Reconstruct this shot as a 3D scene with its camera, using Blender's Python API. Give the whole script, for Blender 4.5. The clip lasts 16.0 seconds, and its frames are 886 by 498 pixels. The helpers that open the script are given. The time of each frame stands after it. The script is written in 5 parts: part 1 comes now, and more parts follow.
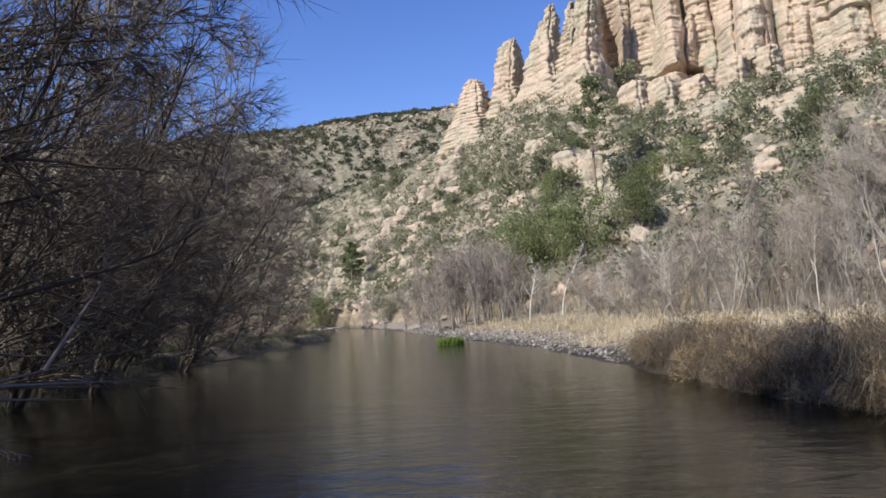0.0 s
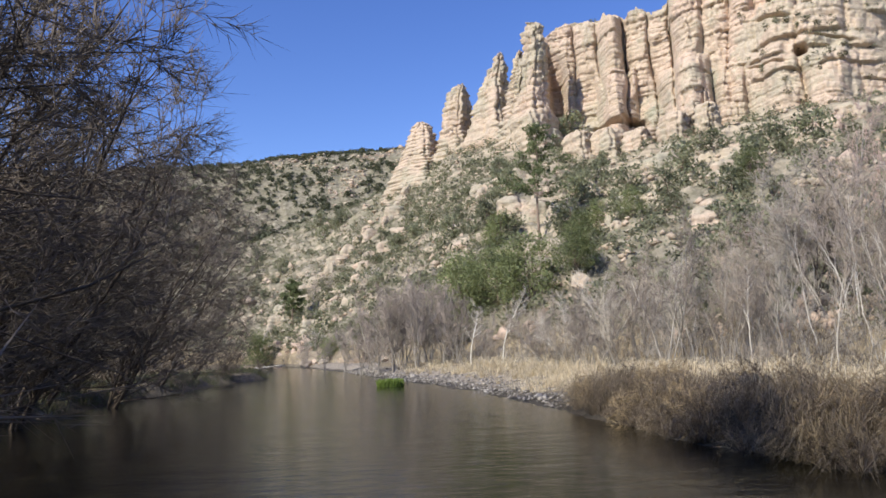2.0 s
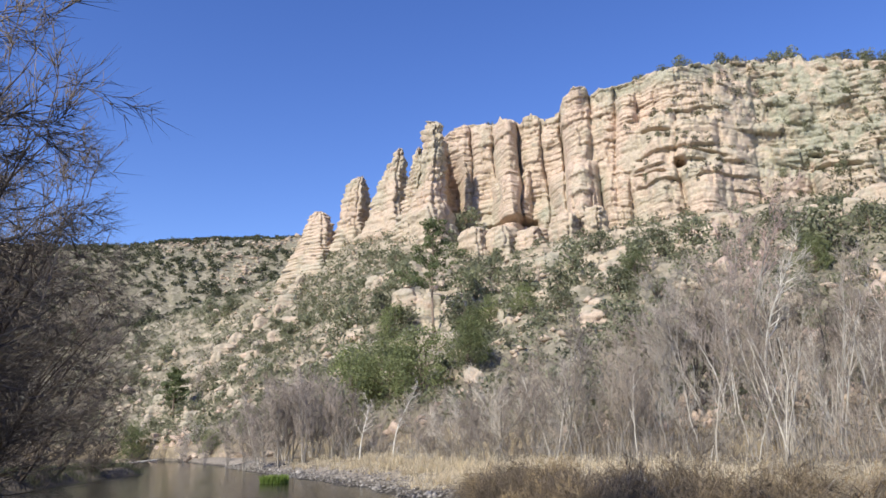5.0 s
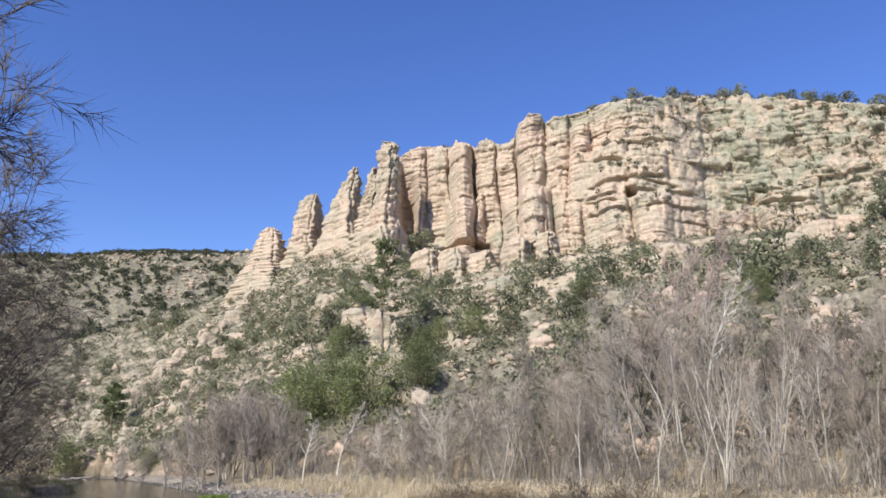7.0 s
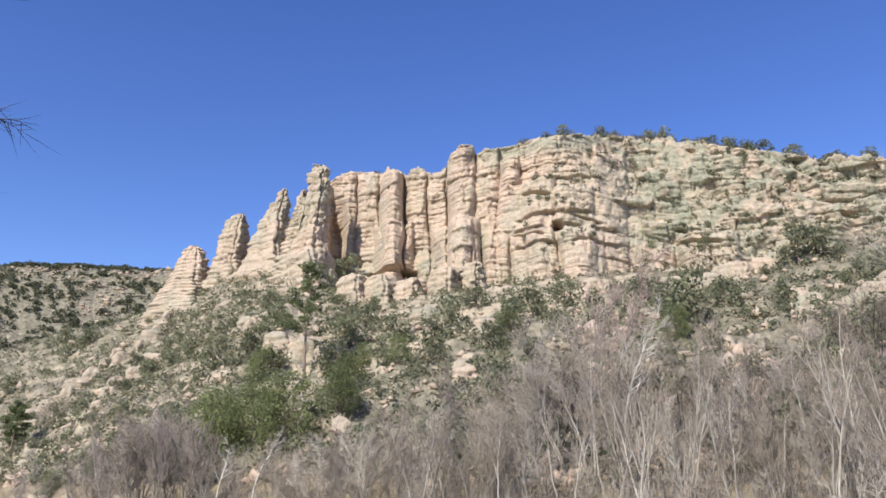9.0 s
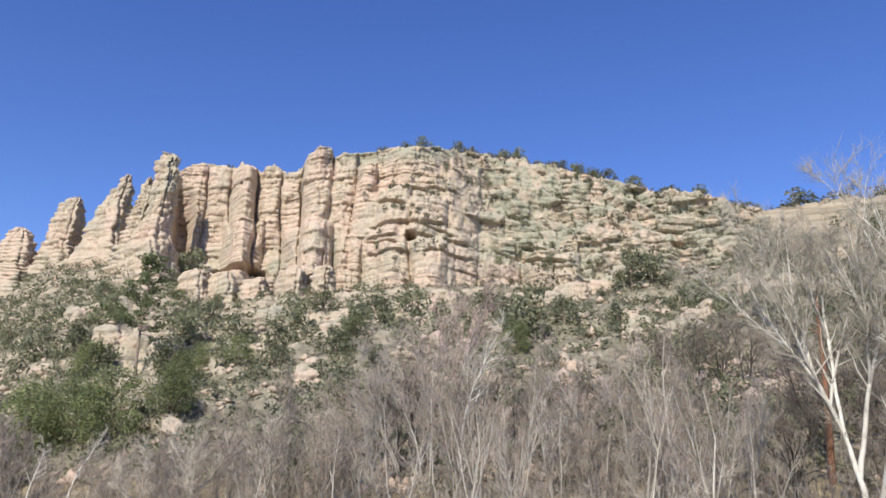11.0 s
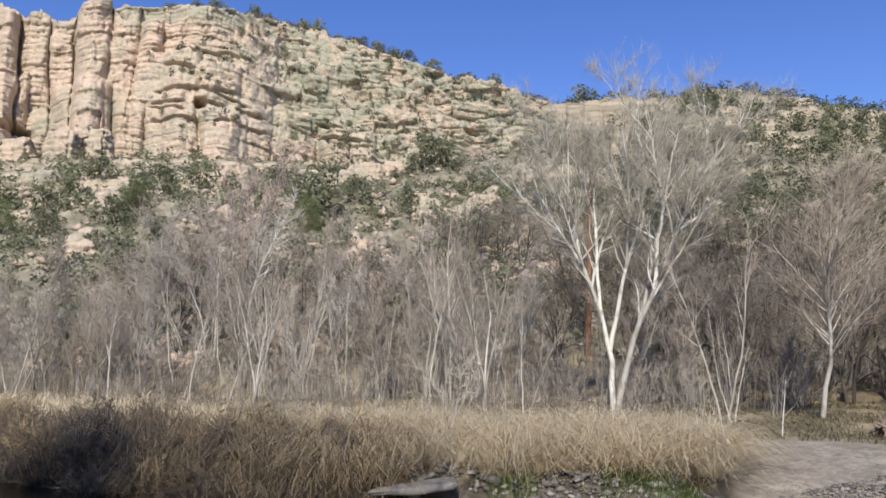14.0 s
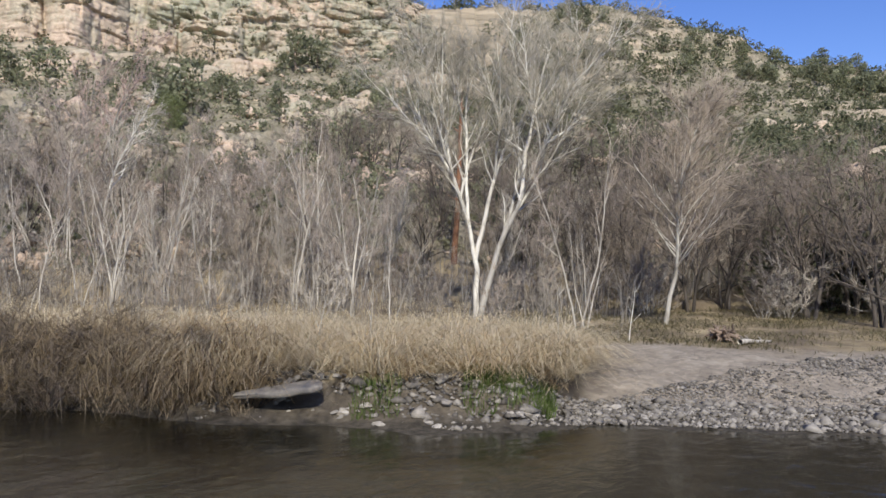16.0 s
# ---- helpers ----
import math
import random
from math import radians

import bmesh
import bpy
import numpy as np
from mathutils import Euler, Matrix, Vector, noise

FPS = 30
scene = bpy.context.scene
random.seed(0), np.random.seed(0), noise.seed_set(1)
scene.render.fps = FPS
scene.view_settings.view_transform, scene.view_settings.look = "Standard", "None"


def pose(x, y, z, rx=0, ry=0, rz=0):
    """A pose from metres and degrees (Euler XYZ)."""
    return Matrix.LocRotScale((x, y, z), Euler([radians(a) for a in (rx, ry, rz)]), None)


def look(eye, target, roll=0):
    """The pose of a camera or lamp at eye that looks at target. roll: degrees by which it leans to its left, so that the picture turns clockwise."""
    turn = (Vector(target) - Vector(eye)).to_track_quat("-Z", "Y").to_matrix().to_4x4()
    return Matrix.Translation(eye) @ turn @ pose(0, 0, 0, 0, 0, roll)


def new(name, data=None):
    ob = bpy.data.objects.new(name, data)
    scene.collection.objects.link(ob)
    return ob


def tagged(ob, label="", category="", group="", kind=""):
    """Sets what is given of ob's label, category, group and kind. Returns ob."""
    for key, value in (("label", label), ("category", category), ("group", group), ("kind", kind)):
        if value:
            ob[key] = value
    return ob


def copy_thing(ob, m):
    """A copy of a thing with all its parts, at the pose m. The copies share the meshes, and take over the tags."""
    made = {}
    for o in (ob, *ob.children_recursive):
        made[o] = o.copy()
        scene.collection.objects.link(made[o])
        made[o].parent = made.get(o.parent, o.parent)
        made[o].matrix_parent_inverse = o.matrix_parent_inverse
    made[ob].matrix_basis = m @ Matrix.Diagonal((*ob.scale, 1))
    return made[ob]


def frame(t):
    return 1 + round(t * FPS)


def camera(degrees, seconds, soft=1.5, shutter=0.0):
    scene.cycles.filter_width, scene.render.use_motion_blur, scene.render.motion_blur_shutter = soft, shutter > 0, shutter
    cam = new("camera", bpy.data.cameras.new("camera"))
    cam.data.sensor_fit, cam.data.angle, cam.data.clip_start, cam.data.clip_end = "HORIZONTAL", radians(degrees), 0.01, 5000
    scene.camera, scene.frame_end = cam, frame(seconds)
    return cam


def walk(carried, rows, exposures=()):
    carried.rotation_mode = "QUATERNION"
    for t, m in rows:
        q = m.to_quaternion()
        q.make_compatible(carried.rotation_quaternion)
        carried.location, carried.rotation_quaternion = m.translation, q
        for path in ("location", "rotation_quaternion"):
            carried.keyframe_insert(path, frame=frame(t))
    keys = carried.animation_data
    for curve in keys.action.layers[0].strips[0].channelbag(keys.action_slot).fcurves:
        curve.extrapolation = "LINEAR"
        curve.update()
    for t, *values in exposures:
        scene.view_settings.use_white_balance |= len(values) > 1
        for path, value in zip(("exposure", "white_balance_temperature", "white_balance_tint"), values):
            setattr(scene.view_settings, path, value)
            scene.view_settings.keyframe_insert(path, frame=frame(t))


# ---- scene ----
cam = camera(58.1, 16.0, soft=1.6)
EYE = (0.0, 0.0, 2.5)


def aim(t, yaw, pitch, roll=0.0):
    return t, pose(*EYE, 90 + pitch, 0, -yaw) @ pose(0, 0, 0, 0, 0, roll)


walk(cam, [
    aim(0, 0.00, 4.42, -3.38),
    aim(0.5, 0.87, 4.70, -3.24),
    aim(1, 1.50, 5.32, -2.87),
    aim(1.5, 2.84, 6.22, -2.18),
    aim(2, 4.21, 7.19, -1.96),
    aim(2.3, 4.86, 8.28, -1.77),
    aim(2.5, 5.61, 9.11, -1.76),
    aim(3, 7.28, 10.89, -2.15),
    aim(3.5, 8.59, 12.34, -1.76),
    aim(4, 9.98, 13.22, -1.47),
    aim(4.2, 10.43, 13.30, -1.46),
    aim(6.3, 14.38, 14.45, -0.65),
    aim(6.5, 14.73, 14.63, -0.46),
    aim(7, 15.59, 15.05, -0.32),
    aim(7.5, 17.03, 15.63, -0.06),
    aim(8, 18.38, 16.23, 0.44),
    aim(8.2, 18.90, 16.46, 0.40),
    aim(10.3, 27.56, 17.76, 1.17),
    aim(10.5, 29.16, 17.85, 1.19),
    aim(11, 32.06, 17.67, 1.38),
    aim(11.2, 33.95, 17.52, 1.36),
    aim(11.5, 36.50, 17.08, 1.71),
    aim(12, 39.28, 16.10, 2.27),
    aim(12.5, 42.11, 15.28, 1.92),
    aim(12.8, 43.97, 13.93, 1.29),
    aim(13, 45.13, 12.74, 1.13),
    aim(13.5, 46.07, 10.88, 0.63),
    aim(14, 47.33, 9.23, 0.60),
    aim(14.5, 48.64, 8.05, 0.84),
    aim(15, 49.84, 6.75, 1.33),
    aim(15.2, 51.42, 6.27, 1.14),
    aim(15.3, 52.65, 6.06, 1.12),
    aim(15.5, 54.84, 5.56, 1.88),
    aim(15.8, 56.38, 4.10, 1.22),
    aim(16, 56.80, 2.72, 1.25),
], exposures=[(0, 0.28), (4, 0.36), (8, 0.33), (11, 0.26), (12, 0.22), (14, 0.2), (16, 0.15)])

# ---- light ----
SUN_AZ, SUN_EL = radians(-127), radians(39)
world = bpy.data.worlds.new("sky")
scene.world = world
world.use_nodes = True
wn = world.node_tree
sky = wn.nodes.new("ShaderNodeTexSky")
sky.sky_type = "NISHITA"
sky.sun_disc = False
sky.sun_elevation, sky.sun_rotation = SUN_EL, SUN_AZ
sky.altitude, sky.air_density, sky.dust_density, sky.ozone_density = 1500, 1.0, 0.2, 1.0
deep = wn.nodes.new("ShaderNodeHueSaturation")
deep.inputs["Hue"].default_value, deep.inputs["Saturation"].default_value, deep.inputs["Value"].default_value = 0.52, 1.28, 1.07
wn.links.new(sky.outputs[0], deep.inputs["Color"])
wn.links.new(deep.outputs[0], wn.nodes["Background"].inputs[0])
wn.nodes["Background"].inputs[1].default_value = 0.15
sun = new("sun", bpy.data.lights.new("sun", "SUN"))
sun.data.energy, sun.data.angle, sun.data.color = 5.0, radians(0.5), (1.0, 0.955, 0.86)
sun.matrix_world = look((0, 0, 100), (-100 * math.sin(SUN_AZ) * math.cos(SUN_EL), -100 * math.cos(SUN_AZ) * math.cos(SUN_EL), 100 - 100 * math.sin(SUN_EL)))

# ---- numbers ----


def lattice(i, j, k, seed):
    h = (i * 374761393 + j * 668265263 + k * 2147483647 + seed * 974634777) & 0xFFFFFFFF
    h = ((h ^ (h >> 13)) * 1274126177) & 0xFFFFFFFF
    h = ((h ^ (h >> 16)) * 2246822519) & 0xFFFFFFFF
    return ((h ^ (h >> 15)) & 0xFFFF) / 65535.0


def vnoise(x, y, z=0.0, seed=0):
    """Smooth noise from 0 to 1 on arrays."""
    x, y, z = np.broadcast_arrays(np.asarray(x, float), np.asarray(y, float), np.asarray(z, float))
    i, j, k = np.floor(x).astype(np.int64), np.floor(y).astype(np.int64), np.floor(z).astype(np.int64)
    u, v, w = x - i, y - j, z - k
    u, v, w = u * u * (3 - 2 * u), v * v * (3 - 2 * v), w * w * (3 - 2 * w)
    out = 0.0
    for a in (0, 1):
        for b in (0, 1):
            for c in (0, 1):
                out = out + lattice(i + a, j + b, k + c, seed) * (u if a else 1 - u) * (v if b else 1 - v) * (w if c else 1 - w)
    return out


def fbm(x, y, z=0.0, octaves=4, seed=0):
    total, amp, norm = 0.0, 1.0, 0.0
    for o in range(octaves):
        s = 2.03 ** o
        total = total + amp * vnoise(np.asarray(x) * s, np.asarray(y) * s, np.asarray(z) * s, seed + o)
        norm += amp
        amp *= 0.5
    return total / norm


def smooth(a, b, x):
    s = np.clip((x - a) / (b - a), 0, 1)
    return s * s * (3 - 2 * s)


def polar(az, r):
    a = np.radians(az)
    return r * np.sin(a), r * np.cos(a)


# ---- mesh helpers ----
def mesh_np(name, verts, faces_list, mats, slots=None, smooth_shade=False):
    """A mesh from a vertex array and a list of face arrays (n x 3, n x 4)."""
    me = bpy.data.meshes.new(name)
    verts = np.asarray(verts, np.float32)
    faces_list = [np.asarray(f, np.int32) for f in faces_list if len(f)]
    loops = np.concatenate([f.ravel() for f in faces_list])
    sizes = np.concatenate([np.full(len(f), f.shape[1], np.int32) for f in faces_list])
    me.vertices.add(len(verts))
    me.vertices.foreach_set("co", verts.ravel())
    me.loops.add(len(loops))
    me.loops.foreach_set("vertex_index", loops)
    me.polygons.add(len(sizes))
    me.polygons.foreach_set("loop_start", np.concatenate([[0], np.cumsum(sizes)[:-1]]).astype(np.int32))
    me.polygons.foreach_set("loop_total", sizes)
    for m in mats if isinstance(mats, (list, tuple)) else [mats]:
        me.materials.append(m)
    if slots is not None:
        me.polygons.foreach_set("material_index", np.asarray(slots, np.int32))
    if smooth_shade:
        me.polygons.foreach_set("use_smooth", np.ones(len(sizes), bool))
    me.update(calc_edges=True)
    return me


def part_me(name, me, parent=None, label=""):
    ob = new(name, me)
    ob.parent = parent
    if label:
        ob["label"] = label
    return ob


def grid_faces(n, m, wrap=False):
    """Quads of a grid of n rows and m columns; wrap joins the last column to the first."""
    i = np.arange(n - 1)[:, None] * m
    j = np.arange(m if wrap else m - 1)[None, :]
    k = (j + 1) % m
    return np.stack([i + j, i + k, i + m + k, i + m + j], -1).reshape(-1, 4)


def tubes(lines, sides=4):
    """Vertices, quads and triangles of tapered tubes along lines of (points, radii); the last ring closes to a point."""
    V, Q, T, base = [], [], [], 0
    ang = np.arange(sides) * 2 * np.pi / sides
    for pts, rad in lines:
        p = np.asarray(pts, float)
        d = np.gradient(p, axis=0)
        d /= np.linalg.norm(d, axis=1)[:, None] + 1e-9
        ref = np.array([1.0, 0.13, 0.21]) if abs(d[0, 2]) > 0.7 else np.array([0.1, 0.17, 1.0])
        a = np.cross(d, ref)
        a /= np.linalg.norm(a, axis=1)[:, None] + 1e-9
        b = np.cross(d, a)
        n = len(p)
        ring = p[:-1, None] + (a[:-1, None] * np.cos(ang)[None, :, None] + b[:-1, None] * np.sin(ang)[None, :, None]) * np.asarray(rad)[:-1, None, None]
        V.append(ring.reshape(-1, 3))
        V.append(p[-1:])
        if n > 2:
            Q.append(grid_faces(n - 1, sides, True) + base)
        last = base + (n - 2) * sides
        s = np.arange(sides)
        T.append(np.stack([last + s, last + (s + 1) % sides, np.full(sides, base + (n - 1) * sides)], -1))
        base += (n - 1) * sides + 1
    return np.concatenate(V), np.concatenate(Q) if Q else np.zeros((0, 4), int), np.concatenate(T)


def tube_mesh(name, groups, m):
    """One mesh of several (lines, sides) groups."""
    V, Q, T, base = [], [], [], 0
    for lines, sides in groups:
        if lines:
            v, q, t = tubes(lines, sides)
            V.append(v), Q.append(q + base), T.append(t + base)
            base += len(v)
    return mesh_np(name, np.concatenate(V), [np.concatenate(Q), np.concatenate(T)], m, smooth_shade=True)


def mesh_groups(name, groups):
    """One mesh of (lines, sides, material) groups."""
    V, Q, T, sq, st, base, mats = [], [], [], [], [], 0, []
    for lines, sides, m in groups:
        if lines:
            v, q, t = tubes(lines, sides)
            if m not in mats:
                mats.append(m)
            V.append(v), Q.append(q + base), T.append(t + base)
            sq.append(np.full(len(q), mats.index(m))), st.append(np.full(len(t), mats.index(m)))
            base += len(v)
    Q, T = np.concatenate(Q), np.concatenate(T)
    slots = np.concatenate(([] if not len(Q) else [np.concatenate(sq)]) + [np.concatenate(st)])
    return mesh_np(name, np.concatenate(V), [Q, T], mats, slots, smooth_shade=True)


# ---- materials ----
class Nodes:
    """A small builder for node materials."""

    def __init__(self, name, rough=0.9):
        self.m = bpy.data.materials.new(name)
        self.m.use_nodes = True
        self.t = self.m.node_tree
        self.bsdf = self.t.nodes["Principled BSDF"]
        self.bsdf.inputs["Roughness"].default_value = rough
        self.bsdf.inputs["Specular IOR Level"].default_value = 0.25
        self.pos = self.t.nodes.new("ShaderNodeNewGeometry").outputs["Position"]

    def node(self, kind, **props):
        n = self.t.nodes.new(kind)
        for k, v in props.items():
            n.inputs[k].default_value = v
        return n

    def scaled(self, sx, sy, sz, source=None):
        n = self.t.nodes.new("ShaderNodeMapping")
        n.inputs["Scale"].default_value = (sx, sy, sz)
        self.t.links.new(source or self.pos, n.inputs["Vector"])
        return n.outputs[0]

    def noise(self, scale, detail=4, vec=None, rough=0.55, warp=0.0):
        n = self.t.nodes.new("ShaderNodeTexNoise")
        n.inputs["Scale"].default_value, n.inputs["Detail"].default_value = scale, detail
        n.inputs["Roughness"].default_value, n.inputs["Distortion"].default_value = rough, warp
        self.t.links.new(vec or self.pos, n.inputs["Vector"])
        return n.outputs["Fac"]

    def cells(self, scale, vec=None):
        n = self.t.nodes.new("ShaderNodeTexVoronoi")
        n.inputs["Scale"].default_value = scale
        self.t.links.new(vec or self.pos, n.inputs["Vector"])
        return n.outputs

    def ramp(self, fac, stops):
        n = self.t.nodes.new("ShaderNodeValToRGB")
        e = n.color_ramp.elements
        while len(e) < len(stops):
            e.new(0.5)
        for el, (p, c) in zip(e, stops):
            el.position, el.color = p, (*c, 1) if isinstance(c, tuple) else (c, c, c, 1)
        self.t.links.new(fac, n.inputs[0])
        return n.outputs[0]

    def mix(self, fac, a, b, blend="MIX"):
        n = self.t.nodes.new("ShaderNodeMix")
        n.data_type, n.blend_type = "RGBA", blend
        for s, v in ((0, fac), (6, a), (7, b)):
            if isinstance(v, (int, float)):
                n.inputs[s].default_value = v
            elif isinstance(v, tuple):
                n.inputs[s].default_value = (*v, 1)
            else:
                self.t.links.new(v, n.inputs[s])
        return n.outputs[2]

    def math(self, op, a, b=0.0):
        n = self.t.nodes.new("ShaderNodeMath")
        n.operation = op
        for s, v in ((0, a), (1, b)):
            if isinstance(v, (int, float)):
                n.inputs[s].default_value = v
            else:
                self.t.links.new(v, n.inputs[s])
        return n.outputs[0]

    def z(self):
        n = self.t.nodes.new("ShaderNodeSeparateXYZ")
        self.t.links.new(self.pos, n.inputs[0])
        return n.outputs[2]

    def steep(self):
        n = self.t.nodes.new("ShaderNodeSeparateXYZ")
        g = self.t.nodes.new("ShaderNodeNewGeometry")
        self.t.links.new(g.outputs["Normal"], n.inputs[0])
        return n.outputs[2]

    def rand(self, island=False):
        if island:
            return self.t.nodes.new("ShaderNodeNewGeometry").outputs["Random Per Island"]
        return self.t.nodes.new("ShaderNodeObjectInfo").outputs["Random"]

    def bump(self, height, strength=0.5, distance=0.1):
        n = self.t.nodes.new("ShaderNodeBump")
        n.inputs["Strength"].default_value, n.inputs["Distance"].default_value = strength, distance
        self.t.links.new(height, n.inputs["Height"])
        self.t.links.new(n.outputs[0], self.bsdf.inputs["Normal"])

    def done(self, colour):
        if isinstance(colour, tuple):
            self.bsdf.inputs["Base Color"].default_value = (*colour, 1)
        else:
            self.t.links.new(colour, self.bsdf.inputs["Base Color"])
        return self.m


def rock_material():
    n = Nodes("layered_rock", 0.92)
    flat = n.scaled(0.05, 0.05, 0.9)
    layer = n.noise(1.0, 5, flat, 0.6, 0.4)
    c = n.ramp(layer, [(0.26, (0.34, 0.258, 0.187)), (0.38, (0.435, 0.34, 0.25)), (0.56, (0.50, 0.398, 0.297)), (0.74, (0.505, 0.362, 0.272))])
    pink = n.ramp(n.noise(0.06, 4, n.scaled(1, 1, 1.6)), [(0.44, 0.0), (0.58, 1.0)])
    c = n.mix(n.math("MULTIPLY", pink, 0.5), c, (0.57, 0.415, 0.32))
    lichen = n.ramp(n.noise(0.09, 8, None, 0.72), [(0.50, 0.0), (0.58, 1.0)])
    c = n.mix(n.math("MULTIPLY", lichen, 0.44), c, (0.345, 0.34, 0.25))
    at = n.t.nodes.new("ShaderNodeAttribute")
    at.attribute_name = "weathered"
    moss = n.ramp(n.noise(0.22, 7, None, 0.7), [(0.40, 0.0), (0.56, 1.0)])
    c = n.mix(n.math("MULTIPLY", n.math("MULTIPLY", moss, at.outputs["Fac"]), 0.9), c, (0.30, 0.298, 0.22))
    streak = n.ramp(n.noise(1.0, 4, n.scaled(0.5, 0.5, 0.05)), [(0.55, 0.0), (0.75, 1.0)])
    c = n.mix(n.math("MULTIPLY", streak, 0.35), c, (0.24, 0.19, 0.14))
    grain = n.ramp(n.noise(1.6, 6, None, 0.7), [(0.3, 0.78), (0.7, 1.14)])
    c = n.mix(1.0, c, grain, "MULTIPLY")
    fine = n.math("ADD", n.noise(1.0, 6, n.scaled(0.35, 0.35, 2.2), 0.65), n.noise(0.9, 7, None, 0.7))
    n.bump(n.math("ADD", fine, n.math("MULTIPLY", n.noise(3.2, 5, n.scaled(1, 1, 1.7), 0.7), 0.6)), 0.42, 0.5)
    return n.done(c)


def ground_material():
    n = Nodes("canyon_ground", 0.95)
    z = n.math("ADD", n.z(), n.math("MULTIPLY", n.math("SUBTRACT", n.noise(0.5, 4), 0.5), 0.5))
    wet = n.ramp(n.noise(6.0, 5), [(0.35, (0.035, 0.03, 0.022)), (0.65, (0.10, 0.085, 0.065))])
    cobble = n.ramp(n.noise(3.0, 5), [(0.3, (0.07, 0.058, 0.045)), (0.5, (0.12, 0.10, 0.075)), (0.7, (0.20, 0.17, 0.13))])
    straw = n.ramp(n.noise(1.3, 6, None, 0.65), [(0.3, (0.17, 0.13, 0.078)), (0.5, (0.31, 0.245, 0.145)), (0.7, (0.46, 0.375, 0.225))])
    litter = n.ramp(n.noise(0.35, 4), [(0.4, 0.0), (0.65, 1.0)])
    straw = n.mix(litter, straw, (0.16, 0.125, 0.085))
    talus = n.ramp(n.noise(0.35, 8, None, 0.72), [(0.35, (0.10, 0.09, 0.06)), (0.48, (0.19, 0.168, 0.12)), (0.61, (0.31, 0.272, 0.20)), (0.74, (0.50, 0.44, 0.335))])
    scrub = n.ramp(n.noise(0.09, 6, None, 0.7), [(0.48, 0.0), (0.62, 1.0)])
    talus = n.mix(n.math("MULTIPLY", scrub, 0.55), talus, (0.21, 0.195, 0.12))
    face = n.ramp(n.steep(), [(0.45, 1.0), (0.72, 0.0)])
    rock = n.ramp(n.noise(1.0, 5, n.scaled(0.06, 0.06, 0.9), 0.6), [(0.35, (0.22, 0.18, 0.13)), (0.5, (0.38, 0.315, 0.23)), (0.65, (0.48, 0.395, 0.295))])
    talus = n.mix(face, talus, rock)
    low = n.ramp(n.math("MULTIPLY", z, 1.0), [(0.02, 0.0), (0.22, 1.0)])
    mid = n.ramp(n.math("MULTIPLY", z, 1.0), [(0.55, 0.0), (0.8, 1.0)])
    high = n.ramp(n.math("MULTIPLY", z, 0.1), [(0.34, 0.0), (0.6, 1.0)])
    c = n.mix(low, wet, cobble)
    at = n.t.nodes.new("ShaderNodeAttribute")
    at.attribute_name = "stony"
    pebble = n.ramp(n.cells(7.0)[1], [(0.0, 0.75), (1.0, 1.2)])
    c = n.mix(mid, c, straw)
    c = n.mix(n.math("MULTIPLY", at.outputs["Fac"], low), c, n.mix(1.0, n.ramp(n.noise(1.2, 6, None, 0.7), [(0.3, (0.22, 0.185, 0.145)), (0.7, (0.40, 0.345, 0.275))]), pebble, "MULTIPLY"))
    c = n.mix(high, c, talus)
    n.bump(n.noise(2.5, 8, None, 0.7), 0.8, 0.25)
    return n.done(c)


def water_material():
    n = Nodes("river_water", 0.10)
    n.bsdf.inputs["Specular IOR Level"].default_value = 0.5
    n.bsdf.inputs["IOR"].default_value = 1.33
    c = n.ramp(n.noise(0.25, 3), [(0.3, (0.013, 0.012, 0.007)), (0.7, (0.021, 0.019, 0.012))])
    wave = n.math("ADD", n.noise(1.0, 4, n.scaled(1.6, 2.6, 1), 0.6, 0.8), n.math("MULTIPLY", n.noise(0.5, 2, n.scaled(0.5, 1.4, 1)), 1.2))
    n.bump(wave, 0.24, 0.08)
    return n.done(c)


def bark_material(name, pale, dark, patch=0.5, scale=3.0):
    n = Nodes(name, 0.9)
    c = n.ramp(n.noise(scale, 5, n.scaled(1, 1, 0.35), 0.65), [(patch - 0.16, dark), (patch + 0.12, pale)])
    v = n.ramp(n.rand(), [(0.0, 0.65), (1.0, 1.25)])
    n.bump(n.noise(scale * 6, 4, n.scaled(1, 1, 0.3)), 0.4, 0.02)
    return n.done(n.mix(1.0, c, v, "MULTIPLY"))


def leaf_material(name, a, b, rough=0.7):
    n = Nodes(name, rough)
    c = n.ramp(n.rand(True), [(0.0, a), (1.0, b)])
    v = n.ramp(n.rand(), [(0.0, 0.7), (1.0, 1.25)])
    c = n.mix(1.0, c, v, "MULTIPLY")
    thin, both = n.t.nodes.new("ShaderNodeBsdfTranslucent"), n.t.nodes.new("ShaderNodeMixShader")
    both.inputs[0].default_value = 0.45
    n.t.links.new(c, thin.inputs[0])
    n.t.links.new(n.bsdf.outputs[0], both.inputs[1])
    n.t.links.new(thin.outputs[0], both.inputs[2])
    n.t.links.new(both.outputs[0], n.t.nodes["Material Output"].inputs[0])
    return n.done(c)


